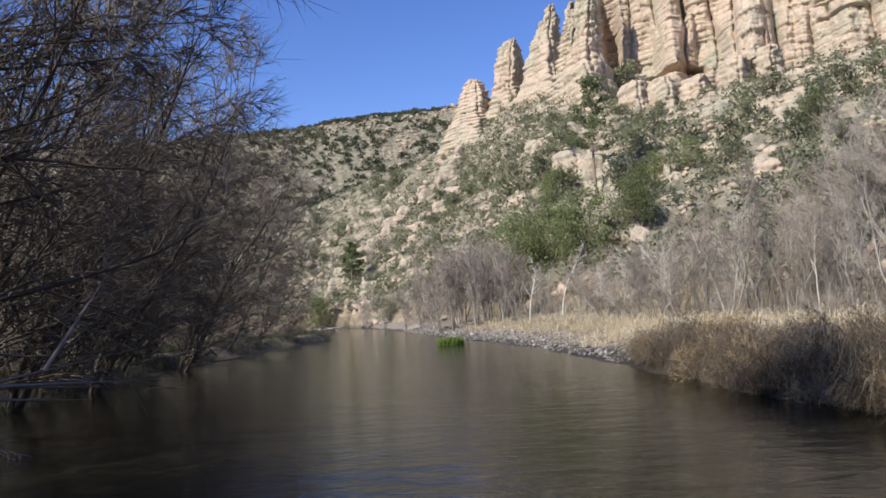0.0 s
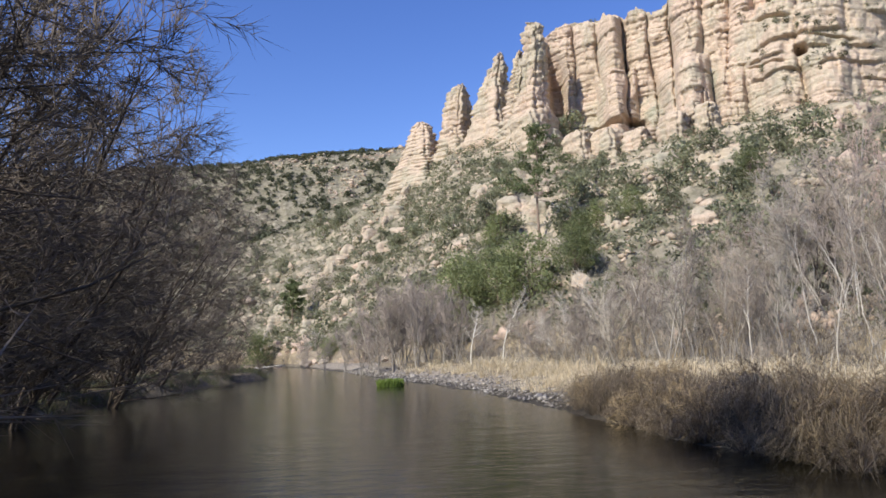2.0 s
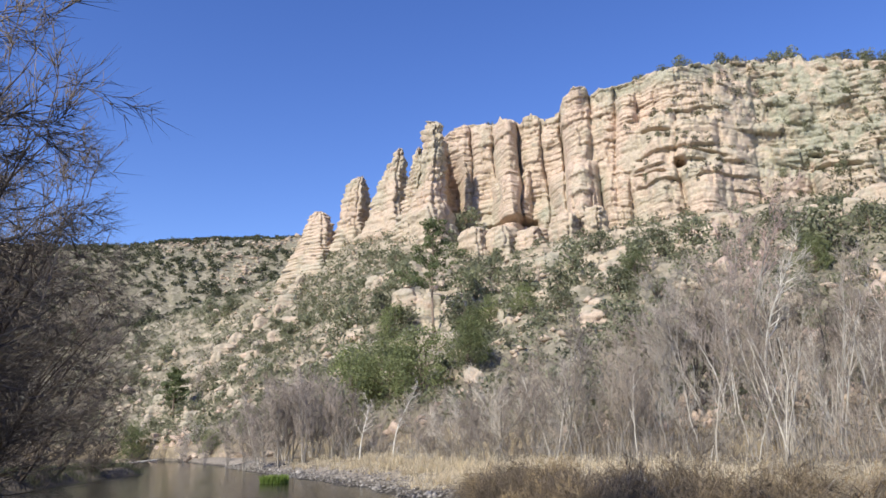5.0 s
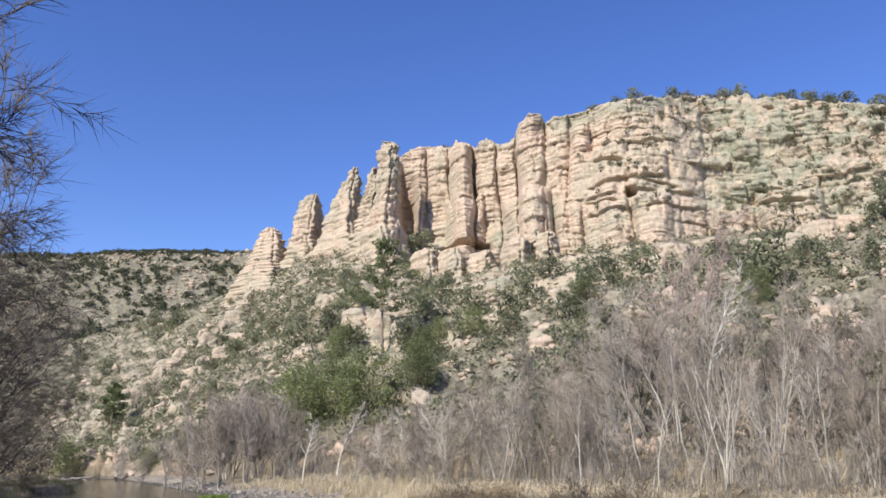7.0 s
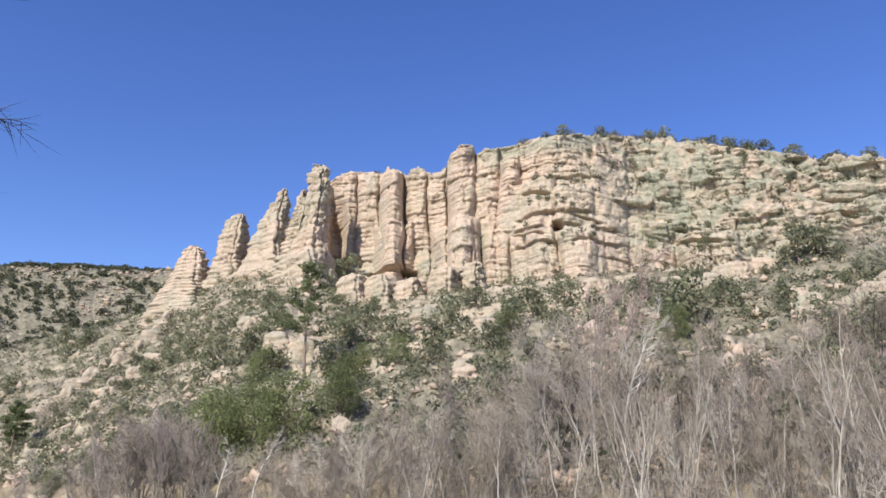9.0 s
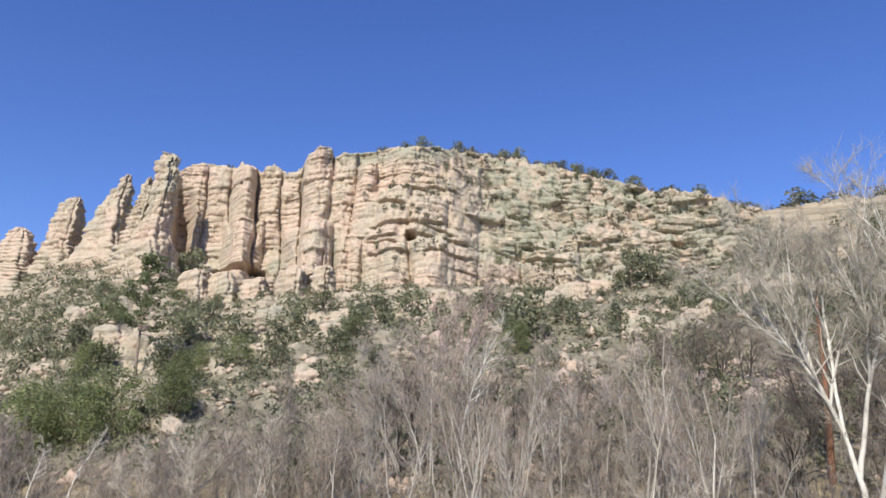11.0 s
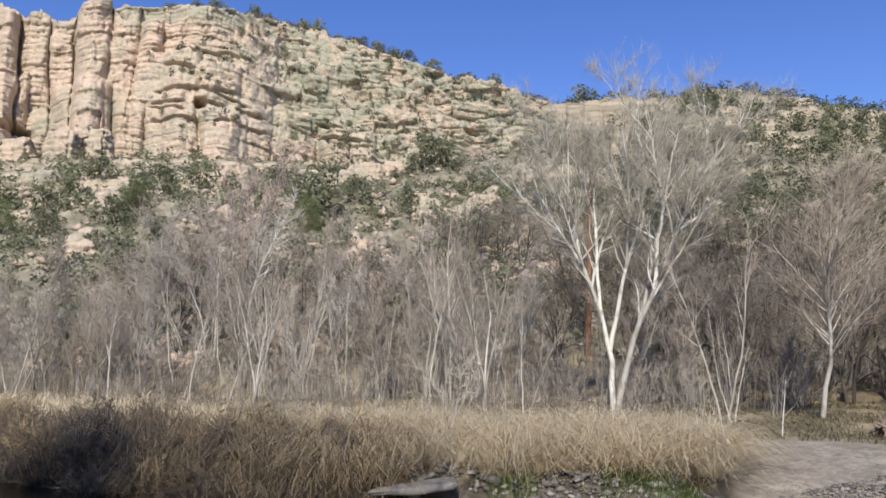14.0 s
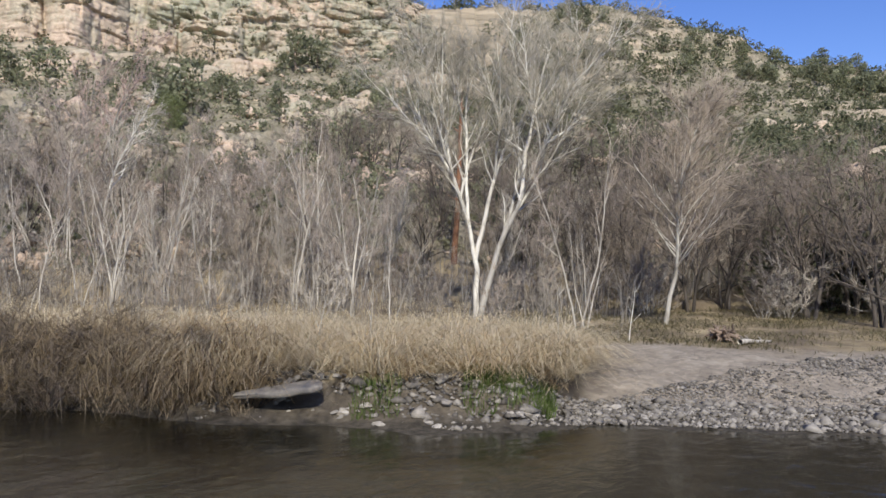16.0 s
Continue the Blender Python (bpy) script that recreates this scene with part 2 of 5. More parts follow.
def stone_material():
    n = Nodes("river_stone", 0.8)
    c = n.ramp(n.rand(True), [(0.0, (0.10, 0.09, 0.08)), (0.5, (0.21, 0.19, 0.165)), (1.0, (0.34, 0.31, 0.27))])
    v = n.ramp(n.rand(), [(0.0, 0.7), (1.0, 1.25)])
    g = n.ramp(n.noise(14.0, 5), [(0.3, 0.8), (0.7, 1.15)])
    n.bump(n.noise(30.0, 4), 0.3, 0.01)
    return n.done(n.mix(1.0, n.mix(1.0, c, v, "MULTIPLY"), g, "MULTIPLY"))


M_ROCK, M_GROUND, M_WATER = rock_material(), ground_material(), water_material()
M_WHITE = bark_material("white_bark", (0.62, 0.585, 0.51), (0.25, 0.22, 0.175), 0.42)
M_PALE = bark_material("pale_grey_bark", (0.46, 0.425, 0.365), (0.20, 0.172, 0.138), 0.44)
M_GREY = bark_material("grey_bark", (0.42, 0.385, 0.33), (0.18, 0.155, 0.13))
# near-bank thicket bark: the thicket's shade is put into this dark colour
M_DARK = bark_material("shade_dark_bark", (0.145, 0.113, 0.086), (0.066, 0.052, 0.04))
M_BLACK = bark_material("blackish_bark", (0.10, 0.085, 0.072), (0.045, 0.038, 0.032))
M_RED = bark_material("dead_red_wood", (0.30, 0.15, 0.085), (0.14, 0.075, 0.05))
M_PINEBARK = bark_material("pine_bark", (0.27, 0.20, 0.15), (0.12, 0.09, 0.07))
M_TWIG = bark_material("grey_twigs", (0.45, 0.405, 0.34), (0.29, 0.257, 0.213), 0.5, 0.6)
M_TWIGPINK = bark_material("pinkish_twigs", (0.50, 0.37, 0.315), (0.35, 0.255, 0.22), 0.5, 0.6)
M_TWIGTAN = bark_material("tan_budding_twigs", (0.33, 0.30, 0.24), (0.21, 0.187, 0.147), 0.5, 0.6)
# on the near-bank willows this dark colour carries the thicket's shade too
M_TWIGDARK = bark_material("dark_twigs", (0.215, 0.177, 0.142), (0.102, 0.084, 0.067), 0.5, 0.6)
M_TWIGPURPLE = bark_material("purplish_grey_twigs", (0.34, 0.287, 0.243), (0.21, 0.175, 0.148), 0.5, 0.6)
M_TWIGMID = bark_material("brown_grey_twigs", (0.335, 0.28, 0.222), (0.205, 0.17, 0.134), 0.5, 0.6)
M_JUNIPER = leaf_material("juniper_leaf", (0.16, 0.172, 0.10), (0.31, 0.315, 0.195))
M_OAK = leaf_material("evergreen_oak_leaf", (0.14, 0.165, 0.068), (0.29, 0.315, 0.145))
# dark foliage; for oaks and near bank the colour also carries shade
M_DUSK = leaf_material("dark_leaf_with_shade", (0.085, 0.095, 0.05), (0.18, 0.18, 0.105))
M_PINE = leaf_material("pine_needles", (0.12, 0.15, 0.065), (0.24, 0.27, 0.13))
M_SAGE = leaf_material("grey_green_scrub", (0.13, 0.13, 0.078), (0.26, 0.245, 0.16))
M_STRAW = leaf_material("dry_grass_blades", (0.54, 0.445, 0.285), (0.93, 0.82, 0.60))
M_BRUSH = leaf_material("brown_brush_stems", (0.125, 0.098, 0.07), (0.36, 0.29, 0.205))
M_TAWNY = leaf_material("tawny_grass_blades", (0.32, 0.24, 0.14), (0.68, 0.54, 0.345))
M_DULL = leaf_material("dull_grass_blades", (0.13, 0.115, 0.06), (0.31, 0.27, 0.155))
M_STONE = stone_material()
M_SAPLING = leaf_material("grey_sapling_stems", (0.17, 0.15, 0.125), (0.48, 0.44, 0.38))
M_FAR = leaf_material("far_juniper_leaf", (0.07, 0.08, 0.045), (0.145, 0.15, 0.09))
M_LUSH = leaf_material("lush_green_blades", (0.14, 0.22, 0.04), (0.30, 0.38, 0.10))
M_GREEN = leaf_material("green_grass_blades", (0.08, 0.13, 0.03), (0.20, 0.25, 0.08))

# ---- the lie of the land ----
# (bearing, foot of the slope, foot of the cliff: distance, height; rim: distance, height)
SECTIONS = [(-60, 90, 200, 16, 215, 22), (-20, 190, 290, 30, 300, 34), (-14, 205, 290, 35, 300, 38), (-10, 190, 285, 42, 296, 45), (-4, 150, 260, 48, 270, 51),
            (1.5, 115, 238, 54, 246, 57), (5, 95, 222, 59, 232, 63), (9.5, 80, 205, 59.5, 216, 64), (12, 72, 195, 54, 208, 78), (13, 68, 191, 51, 205, 85.5), (15, 64, 185, 47, 200, 84),
            (20, 56, 172, 44.5, 188, 81), (23, 53, 168, 44.5, 185, 84), (26, 50, 165, 45, 182, 85.5), (31, 46, 161, 46, 181, 88), (35, 44, 159, 46.5, 182, 87.3), (39, 43, 157, 45, 185, 86.3),
            (43, 42, 155, 45, 185, 81.8), (46, 41, 153, 45, 184, 78), (50, 40, 150, 45.5, 182, 73.3), (54, 40, 150, 46, 180, 67), (60, 40, 150, 43, 185, 69), (68, 40, 150, 37, 190, 71),
            (75, 40, 150, 34, 195, 66.5), (80, 42, 150, 31, 200, 60), (86, 44, 150, 29, 205, 54.5), (100, 46, 150, 26, 205, 46), (140, 70, 170, 22, 220, 30)]
S_AZ = np.array([s[0] for s in SECTIONS], float)


def section(az, k):
    return np.interp(az, S_AZ, [s[k] for s in SECTIONS])


RIGHT_BANK = [(60, -60), (30, -18), (20, -4), (16.7, 1.8), (14.6, 5.8), (12.1, 7.7), (9.7, 12.2), (8.3, 15.6), (7.4, 21), (7.3, 27), (6.9, 36), (4.3, 56), (0.4, 75), (-8, 120), (-22, 185), (-60, 235), (-140, 250)]
LEFT_BANK = [(-140, 215), (-70, 195), (-38, 150), (-22, 112), (-13.2, 91), (-12.8, 86), (-15.6, 78), (-16.4, 47), (-15, 30), (-13.5, 20), (-9, 8), (-3.5, 2.2), (2.5, 0.8), (6, -6), (12, -22), (40, -75)]
RIVER = np.array(RIGHT_BANK + LEFT_BANK, float)


def bank_distance(x, y):
    """Metres to the water's edge; negative on the river."""
    x, y = np.asarray(x, float), np.asarray(y, float)
    best, inside = np.full(x.shape, 1e9), np.zeros(x.shape, bool)
    for (ax, ay), (bx, by) in zip(RIVER, np.roll(RIVER, -1, 0)):
        dx, dy = bx - ax, by - ay
        s = np.clip(((x - ax) * dx + (y - ay) * dy) / (dx * dx + dy * dy), 0, 1)
        best = np.minimum(best, np.hypot(x - ax - s * dx, y - ay - s * dy))
        if dy:
            inside ^= ((ay > y) != (by > y)) & (x < ax + (y - ay) / dy * dx)
    return np.where(inside, -best, best)


def height(x, y, rough=True):
    x, y = np.asarray(x, float), np.asarray(y, float)
    az, r = np.degrees(np.arctan2(x, y)), np.hypot(x, y)
    edge = bank_distance(x, y) + 1.2 * (vnoise(x * 0.25, y * 0.25, 0, 5) - 0.5) + 0.5 * (vnoise(x * 0.9, y * 0.9, 0, 6) - 0.5)
    bar = smooth(30, 42, r) * smooth(-6, 2, az)
    spit = smooth(62, 68, az) * smooth(10, 14, r)
    lift = np.where(bar > 0, 6 * bar, 0) + 1.5 + 5.0 * spit + 1.5 * smooth(90, 120, np.abs(az))
    z = -0.8 + 0.8 * smooth(-3, 0, edge) + 0.75 * smooth(0, lift, edge) + np.clip(edge - 2, 0, 26) * 0.045
    rf, rc, zc, rt, zt = (section(az, k) for k in range(1, 6))
    flat = np.minimum(z, 2.3)
    up = np.clip((r - rf) / (rc - rf), 0, 1)
    slope = 2.0 + (zc - 2.0) * (0.72 * up + 0.28 * up ** 2)
    z = np.where(r > rf, np.maximum(flat, slope), flat)
    cliffy = smooth(11.2, 12.6, az) * (1 - smooth(58, 66, az))
    start = rc + (rt - rc + 3) * cliffy
    past = np.clip((r - start) / np.maximum(rt + 5 - start, 1), 0, 1)
    z = np.where(r > rc, np.maximum(slope, zc) + (zt - zc) * past, z)
    back = np.clip(r - rt - 4, 0, 400)
    drop = smooth(0, 130, back) * (1 - smooth(0, 8, az))
    z = np.where(r > rt + 4, zt + 0.03 * back * smooth(4, 10, az) - np.maximum(zt - 28, 0) * drop, z)
    # the far tableland
    far = smooth(380, 680, r + 40 * (vnoise(x * 0.008, y * 0.008, 0, 9) - 0.5)) * (1 - smooth(2, 14, az)) * smooth(-75, -40, az)
    z = z + far * (2.5 + 640 * np.interp(az, [-30, -11, -7, 1.3, 5], [0.215, 0.237, 0.250, 0.263, 0.265]) - z)
    if rough:
        rise = smooth(0, 25, r - rf)
        z = z + rise * (8 * (fbm(x * 0.02, y * 0.02, 0, 3, 11) - 0.5) * (1 - 0.6 * smooth(250, 600, r)) + 3.6 * (fbm(x * 0.11, y * 0.11, 0, 4, 15) - 0.5) + 1.7 * (np.abs(fbm(x * 0.33, y * 0.33, 0, 3, 17) - 0.5) * 2 - 0.25) * (1 - smooth(260, 420, r)))
        step = 4.2
        w = z / step + 1.2 * vnoise(x * 0.02, y * 0.02, 0, 21)
        ledge = (np.floor(w) + smooth(0.55, 0.95, w - np.floor(w)) - w) * step
        z = z + rise * ledge * smooth(0.45, 0.62, fbm(x * 0.022, y * 0.022, 0, 3, 23)) * (0.3 + 0.4 * smooth(6, 14, az))
        z = z + (0.10 * (fbm(x * 0.8, y * 0.8, 0, 3, 31) - 0.5) + 0.05 * (vnoise(x * 3, y * 3, 0, 33) - 0.5)) * smooth(-0.3, 0.6, edge)
    return z


def ground_z(x, y):
    return float(height(np.array([x]), np.array([y]))[0])


def build_ground():
    az = np.radians(np.concatenate([np.arange(-180, -26, 3.0), np.arange(-26, 94, 0.24), np.arange(94, 180, 3.0)]))
    r = np.concatenate([np.geomspace(0.5, 12, 22)[:-1], np.arange(12, 60, 0.55), np.arange(60, 216, 1.05), np.arange(216, 300, 1.9), np.geomspace(302, 800, 52), np.geomspace(860, 3600, 8)])
    R, A = np.meshgrid(r, az, indexing="ij")
    X, Y = R * np.sin(A), R * np.cos(A)
    v = np.stack([X, Y, height(X, Y)], -1).reshape(-1, 3)
    c = len(v)
    v = np.concatenate([v, [[0, 0, ground_z(0, 0)]]])
    m = len(az)
    f = grid_faces(len(r), m, True)[:, ::-1]
    j = np.arange(m)
    fan = np.stack([j, (j + 1) % m, np.full(m, c)], -1)[:, ::-1]
    me = mesh_np("ground", v, [f, fan], M_GROUND)
    near = np.hypot(*v[f[:, 0], :2].T) < 50
    me.polygons.foreach_set("use_smooth", np.concatenate([near, np.ones(len(fan), bool)]))
    x, y = v[:, 0], v[:, 1]
    a, d, e = np.degrees(np.arctan2(x, y)), np.hypot(x, y), bank_distance(x, y)
    wob = 3 * (fbm(x * 0.4, y * 0.4, 0, 3, 71) - 0.5)
    stony = smooth(65.5, 68, a + wob) * (1 - smooth(6.5, 8, e + wob)) * smooth(10, 14, d)
    stony = np.maximum(stony, smooth(36, 46, d) * smooth(-8, -2, a) * (1 - smooth(2.5, 6.5, e + 1.5 * wob)))
    me.attributes.new("stony", "FLOAT", "POINT").data.foreach_set("value", stony.astype(np.float32))
    tagged(new("ground", me), "dry canyon floor of gravel, straw grass and rocky talus slopes", "ground", kind="structure")


def build_water():
    n = 60
    y = np.concatenate([np.linspace(-80, 90, 60), np.linspace(93, 260, 40)])
    x = np.linspace(-150, 65, n)
    X, Y = np.meshgrid(x, y)
    v = np.stack([X, Y, np.full_like(X, -0.02)], -1).reshape(-1, 3)
    tagged(new("river", mesh_np("river", v, [grid_faces(len(y), n)], M_WATER)), "murky olive-brown river water with faint ripples", "river", kind="structure")


# ---- cliff and spires ----
# columns of the wall: bearing, half width in degrees, metres they stand out, top as a share of the height
COLUMNS = [(13.3, 1.15, 2.2, 2.0), (15.4, 1.05, 2.6, 2.0), (17.05, 0.95, 5.0, 0.99), (19.05, 0.85, 3.6, 2.0), (20.5, 0.75, 2.4, 2.0), (22.35, 1.05, 5.2, 2.0), (24.15, 0.95, 3.0, 2.0), (25.9, 1.05, 3.4, 0.93),
           (28.1, 1.5, 4.0, 0.78), (31.0, 1.7, 4.0, 0.72), (33.6, 1.2, 2.6, 0.9)]
# swelling masses below the columns: bearing, half width, foot and top in metres, metres they stand out
SWELLS = [(14.9, 1.1, 40, 57, 5.5), (17.2, 1.6, 40, 67, 9.0), (19.7, 1.0, 40, 58, 6.0), (21.9, 2.0, 40, 64, 9.5), (24.9, 1.0, 40, 60, 5.5), (27.7, 1.9, 38, 60, 4.5), (31.4, 1.9, 38, 58, 5.0), (40.2, 2.2, 38, 57, 6.0), (36.6, 1.2, 38, 54, 4.0), (45.5, 1.6, 38, 62, 3.5)]
CRACKS = [(14.4, 1.4), (16.1, 1.2), (18.05, 1.7), (19.85, 1.2), (21.25, 1.8), (23.45, 2.0), (25.05, 1.2), (26.9, 1.0), (29.7, 0.7)]
# distance of the recessed wall and the skyline's height over the distance, by bearing
WALL = [(12.1, 197), (13, 196), (14.5, 195), (16, 192), (17.2, 188), (18.3, 188), (20.5, 183), (22.3, 177), (24, 176), (26, 171), (28, 167), (30, 165), (33, 166), (36, 167), (40, 165), (46, 163), (54, 164), (66, 175)]
SKYLINE = [(12.1, 0.396), (13, 0.406), (14, 0.4128), (14.5, 0.407), (15.3, 0.4148), (16.2, 0.410), (17, 0.420), (18.1, 0.412), (19, 0.4245), (20.1, 0.4105), (21.1, 0.4204), (21.5, 0.442), (22.3, 0.4568), (23.1, 0.4586), (23.5, 0.442),
           (24.3, 0.4508), (26.5, 0.4565), (28.5, 0.4652), (30.8, 0.4675), (34, 0.460), (37.2, 0.450), (39.9, 0.441), (42.5, 0.4267), (45.3, 0.4104), (47.9, 0.3926), (50, 0.3858), (51.5, 0.3824), (53.1, 0.3687), (56, 0.352), (66, 0.34)]


def blocks(a, z, wide, thick, seed):
    """Uneven beds cut into blocks: how far each block stands out, from 0 to 1, and how near its lower joint lies."""
    zz = z / thick + 1.1 * vnoise(z * 0.21 / thick, a * 0.15, 0, seed) + 0.35 * fbm(a * 0.5, z * 0, 0, 2, seed + 1)
    row = np.floor(zz)
    shift = lattice(row.astype(np.int64), np.int64(3), np.int64(1), seed + 2)
    aa = a / wide * (0.6 + 0.9 * shift) + 7.3 * shift + 0.25 * vnoise(a * 2, z * 0.4, 0, seed + 3)
    col = np.floor(aa)
    out = lattice(row.astype(np.int64), col.astype(np.int64), np.int64(5), seed + 4)
    out = out + 0.7 * (lattice(row.astype(np.int64), col.astype(np.int64), np.int64(6), seed + 5) - 0.5) * (aa - col - 0.5) + 0.5 * (lattice(row.astype(np.int64), col.astype(np.int64), np.int64(7), seed + 6) - 0.5) * (zz - row - 0.5)
    joint = np.minimum(zz - row, 1 - (zz - row)) * thick
    side = np.minimum(aa - col, 1 - (aa - col)) * wide
    return out, joint, side


CLIFF_FACE = []


def build_cliff():
    az = np.arange(12.1, 60.5, 0.07)
    v = np.linspace(0, 1, 225)
    V, A = np.meshgrid(v, az, indexing="ij")
    zc = section(A, 3) - 7
    wob = A + 0.9 * (fbm(A * 0.45, V * 2.2, 0, 3, 43) - 0.5) + 0.2 * (fbm(A * 3, V * 14.0, 0, 2, 45) - 0.5)
    flank = smooth(31.5, 37, A + 3 * (V - 0.5))
    wall = np.interp(A, *np.array(WALL).T)
    lean = 5 + 17 * flank
    sky = np.interp(A, *np.array(SKYLINE).T) + 0.006 * (fbm(A * 2.2, 0 * A, 0, 3, 41) - 0.5)
    top = 2.5 + sky * (wall + lean - 2.5)
    Z = zc + (top - zc) * V
    # benches of the broken flank
    w = V * 6.5 + 1.6 * fbm(A * 0.35, V * 1.5, 0, 3, 47) + 0.05 * A
    bench = (np.floor(w) + smooth(0.62, 0.98, w - np.floor(w)) - w) / 6.5
    R = wall + lean * (V + 1.25 * flank * bench)
    # columns, rounded, with sharp creases between
    stand = np.zeros_like(A)
    for a, half, out, lim in COLUMNS:
        u = (wob - a) / half
        shape = np.sqrt(np.clip(1 - u * u, 0, 1)) ** 0.8
        end = 1 - smooth(lim - 0.06, lim, V + 0.04 * (fbm(A * 3, 0 * A, 0, 2, 44) - 0.5))
        stand = np.maximum(stand, out * shape * end * (0.7 + 0.6 * fbm(A * 0.7, V * 3.5, 0, 2, 49)))
    R = R - stand
    for a, depth in CRACKS:
        R = R + depth * np.exp(-((wob - a) / 0.07) ** 2) * smooth(0.2, 0.45, V) * smooth(0.35, 0.6, fbm(V * 4, 0 * V, a, 2, 50))
    # the recess beside the tallest spire, carved extra deep to hold its shadow
    R = R + 11 * np.exp(-((A - 13.0) / 0.66) ** 4) * (1 - 0.85 * smooth(66, 80, Z + 4 * (A - 13)))
    # swelling masses with domed tops
    swell = np.zeros_like(A)
    for a, half, z0, z1, out in SWELLS:
        u = (wob - a) / half
        h = np.clip((Z - z0 + 1.5 * (fbm(A * 1.2, 0 * A, 0, 2, 46) - 0.5)) / (z1 - z0), 0, 1)
        swell = np.maximum(swell, out * np.sqrt(np.clip(1 - u ** 2, 0, 1)) * np.sqrt(np.clip(1 - h ** 5, 0, 1)))
    R = R - np.maximum(swell - 0.35 * stand, 0)
    # bedding: courses of blocks at three sizes
    dip = Z + 0.12 * (A - 30) + 0.8 * (fbm(A * 0.4, Z * 0.05, 0, 2, 48) - 0.5)
    big, joint, side = blocks(A, dip, 2.0, 3.6, 81)
    mid, joint2, side2 = blocks(A, dip, 1.1, 1.45, 91)
    fine, joint3, side3 = blocks(A, dip, 0.5, 0.7, 95)
    broken = 0.72 + 0.28 * flank + 0.5 * (1 - smooth(50, 54, Z)) * (1 - smooth(24, 26, A))
    worn = smooth(0.38, 0.6, fbm(A * 0.6 + 0.05 * Z, Z * 0.10, 0, 3, 65))
    # massive plain faces below the middle of the wall
    plain = smooth(25.5, 26.8, wob) * (1 - smooth(33, 35, wob)) * (1 - smooth(66, 71, Z))
    keep = 1 - 0.7 * plain
    R = R - 2.0 * (big - 0.5) * broken * keep - 0.6 * (mid - 0.5) * (0.35 + 0.75 * broken) * keep - 0.35 * (fine - 0.5) * (0.6 + 0.4 * broken)
    R = R + (0.12 + 0.88 * worn) * keep * (0.6 * np.exp(-(joint / 0.14) ** 2) * (0.3 + 0.8 * broken) + 0.2 * np.exp(-(joint2 / 0.10) ** 2) + 0.1 * np.exp(-(joint3 / 0.1) ** 2))
    R = R + 0.6 * keep * np.exp(-(side / 0.045) ** 2) * broken + 0.3 * np.exp(-(side2 / 0.04) ** 2) * broken
    # the shoulders of the beds are worn round
    R = R + 0.22 * worn * (1 - np.minimum(joint2 / 0.5, 1)) ** 2
    R = R - 2.6 * (fbm(A * 0.55, Z * 0.07, 0, 3, 53) - 0.5) - 0.9 * keep * (fbm(A * 2.4, Z * 0.3, 0, 3, 57) - 0.5) - 0.5 * (fbm(A * 7, Z * 1.3, 0, 3, 59) - 0.5)
    # thick overhanging courses
    for z, out in ((57.6, 1.2), (60.8, 1.1), (53.6, 1.0), (70.5, 0.7)):
        line = z + 1.2 * (fbm(A * 0.6, 0 * A, 0, 3, int(z)) - 0.5)
        here = smooth(25.8, 26.8, A) * (1 - smooth(33.5, 36, A)) * smooth(0.28, 0.5, fbm(A * 0.7, 0 * A, z, 3, 58))
        R = R - here * out * smooth(line - 0.12, line + 0.12, Z) * (1 - smooth(line + 1.6, line + 3.2, Z)) + here * 0.45 * np.exp(-((Z - line + 0.3) / 0.25) ** 2)
    # hollows under the thick beds
    for a, z, wa, wz, dep in ((29.6, 57.6, 0.34, 0.85, 8), (31.4, 59.3, 1.3, 0.3, 2.5), (28.0, 66.2, 0.9, 0.4, 4), (27.4, 56.2, 1.1, 0.3, 2.5), (16.6, 52.6, 1.1, 0.55, 5), (18.4, 52.3, 0.7, 0.9, 7),
                              (15.2, 48.0, 0.6, 0.5, 4), (19.8, 47.4, 1.3, 0.45, 4), (39.6, 53.8, 1.4, 0.45, 4), (39.0, 57.6, 0.8, 0.4, 4), (49.4, 58, 0.5, 0.7, 4)):
        R = R + 1.1 * dep * np.exp(-((A - a) / wa) ** 4 - ((Z - z + 0.7 * (A - a)) / wz) ** 4)
    R = R + 16 * smooth(54.5, 60, A) + 4 * smooth(0.97, 1.0, V) ** 2
    # the crest keeps its height against the sky
    Z = 2.5 + (Z - 2.5) * (1 + V ** 3 * (R[-1:] / (wall + lean)[-1:] - 1))
    X, Y = polar(A, R)
    pts = np.stack([X, Y, Z], -1)
    CLIFF_FACE.append(pts)
    rim_r = np.maximum(section(az, 4) + 16, R[-1] + 8)
    rimX, rimY = polar(az, rim_r)
    rim = np.stack([rimX, rimY, pts[-1, :, 2] + 0.1], -1)[None]
    pts = np.concatenate([pts, rim], 0)
    n, m = pts.shape[:2]
    me = mesh_np("cliff", pts.reshape(-1, 3), [grid_faces(n, m)[:, ::-1]], M_ROCK)
    lich = np.maximum(flank * (1 - 0.7 * swell / 6), 0.9 * smooth(0.86, 0.95, V) * smooth(22, 25, A))
    lich = np.maximum(lich, np.exp(-((A - 19.6) / 0.8) ** 2 - ((Z - 55) / 5) ** 2))
    lich = np.maximum(lich, np.exp(-((A - 23.9) / 0.5) ** 2 - ((Z - 55) / 6) ** 2))
    lich = np.concatenate([lich, lich[-1:]], 0).ravel()
    me.attributes.new("weathered", "FLOAT", "POINT").data.foreach_set("value", lich.astype(np.float32))
    tagged(new("cliff", me), "tall layered tan and pinkish sandstone cliff with columns and ledges", "cliff", kind="structure")


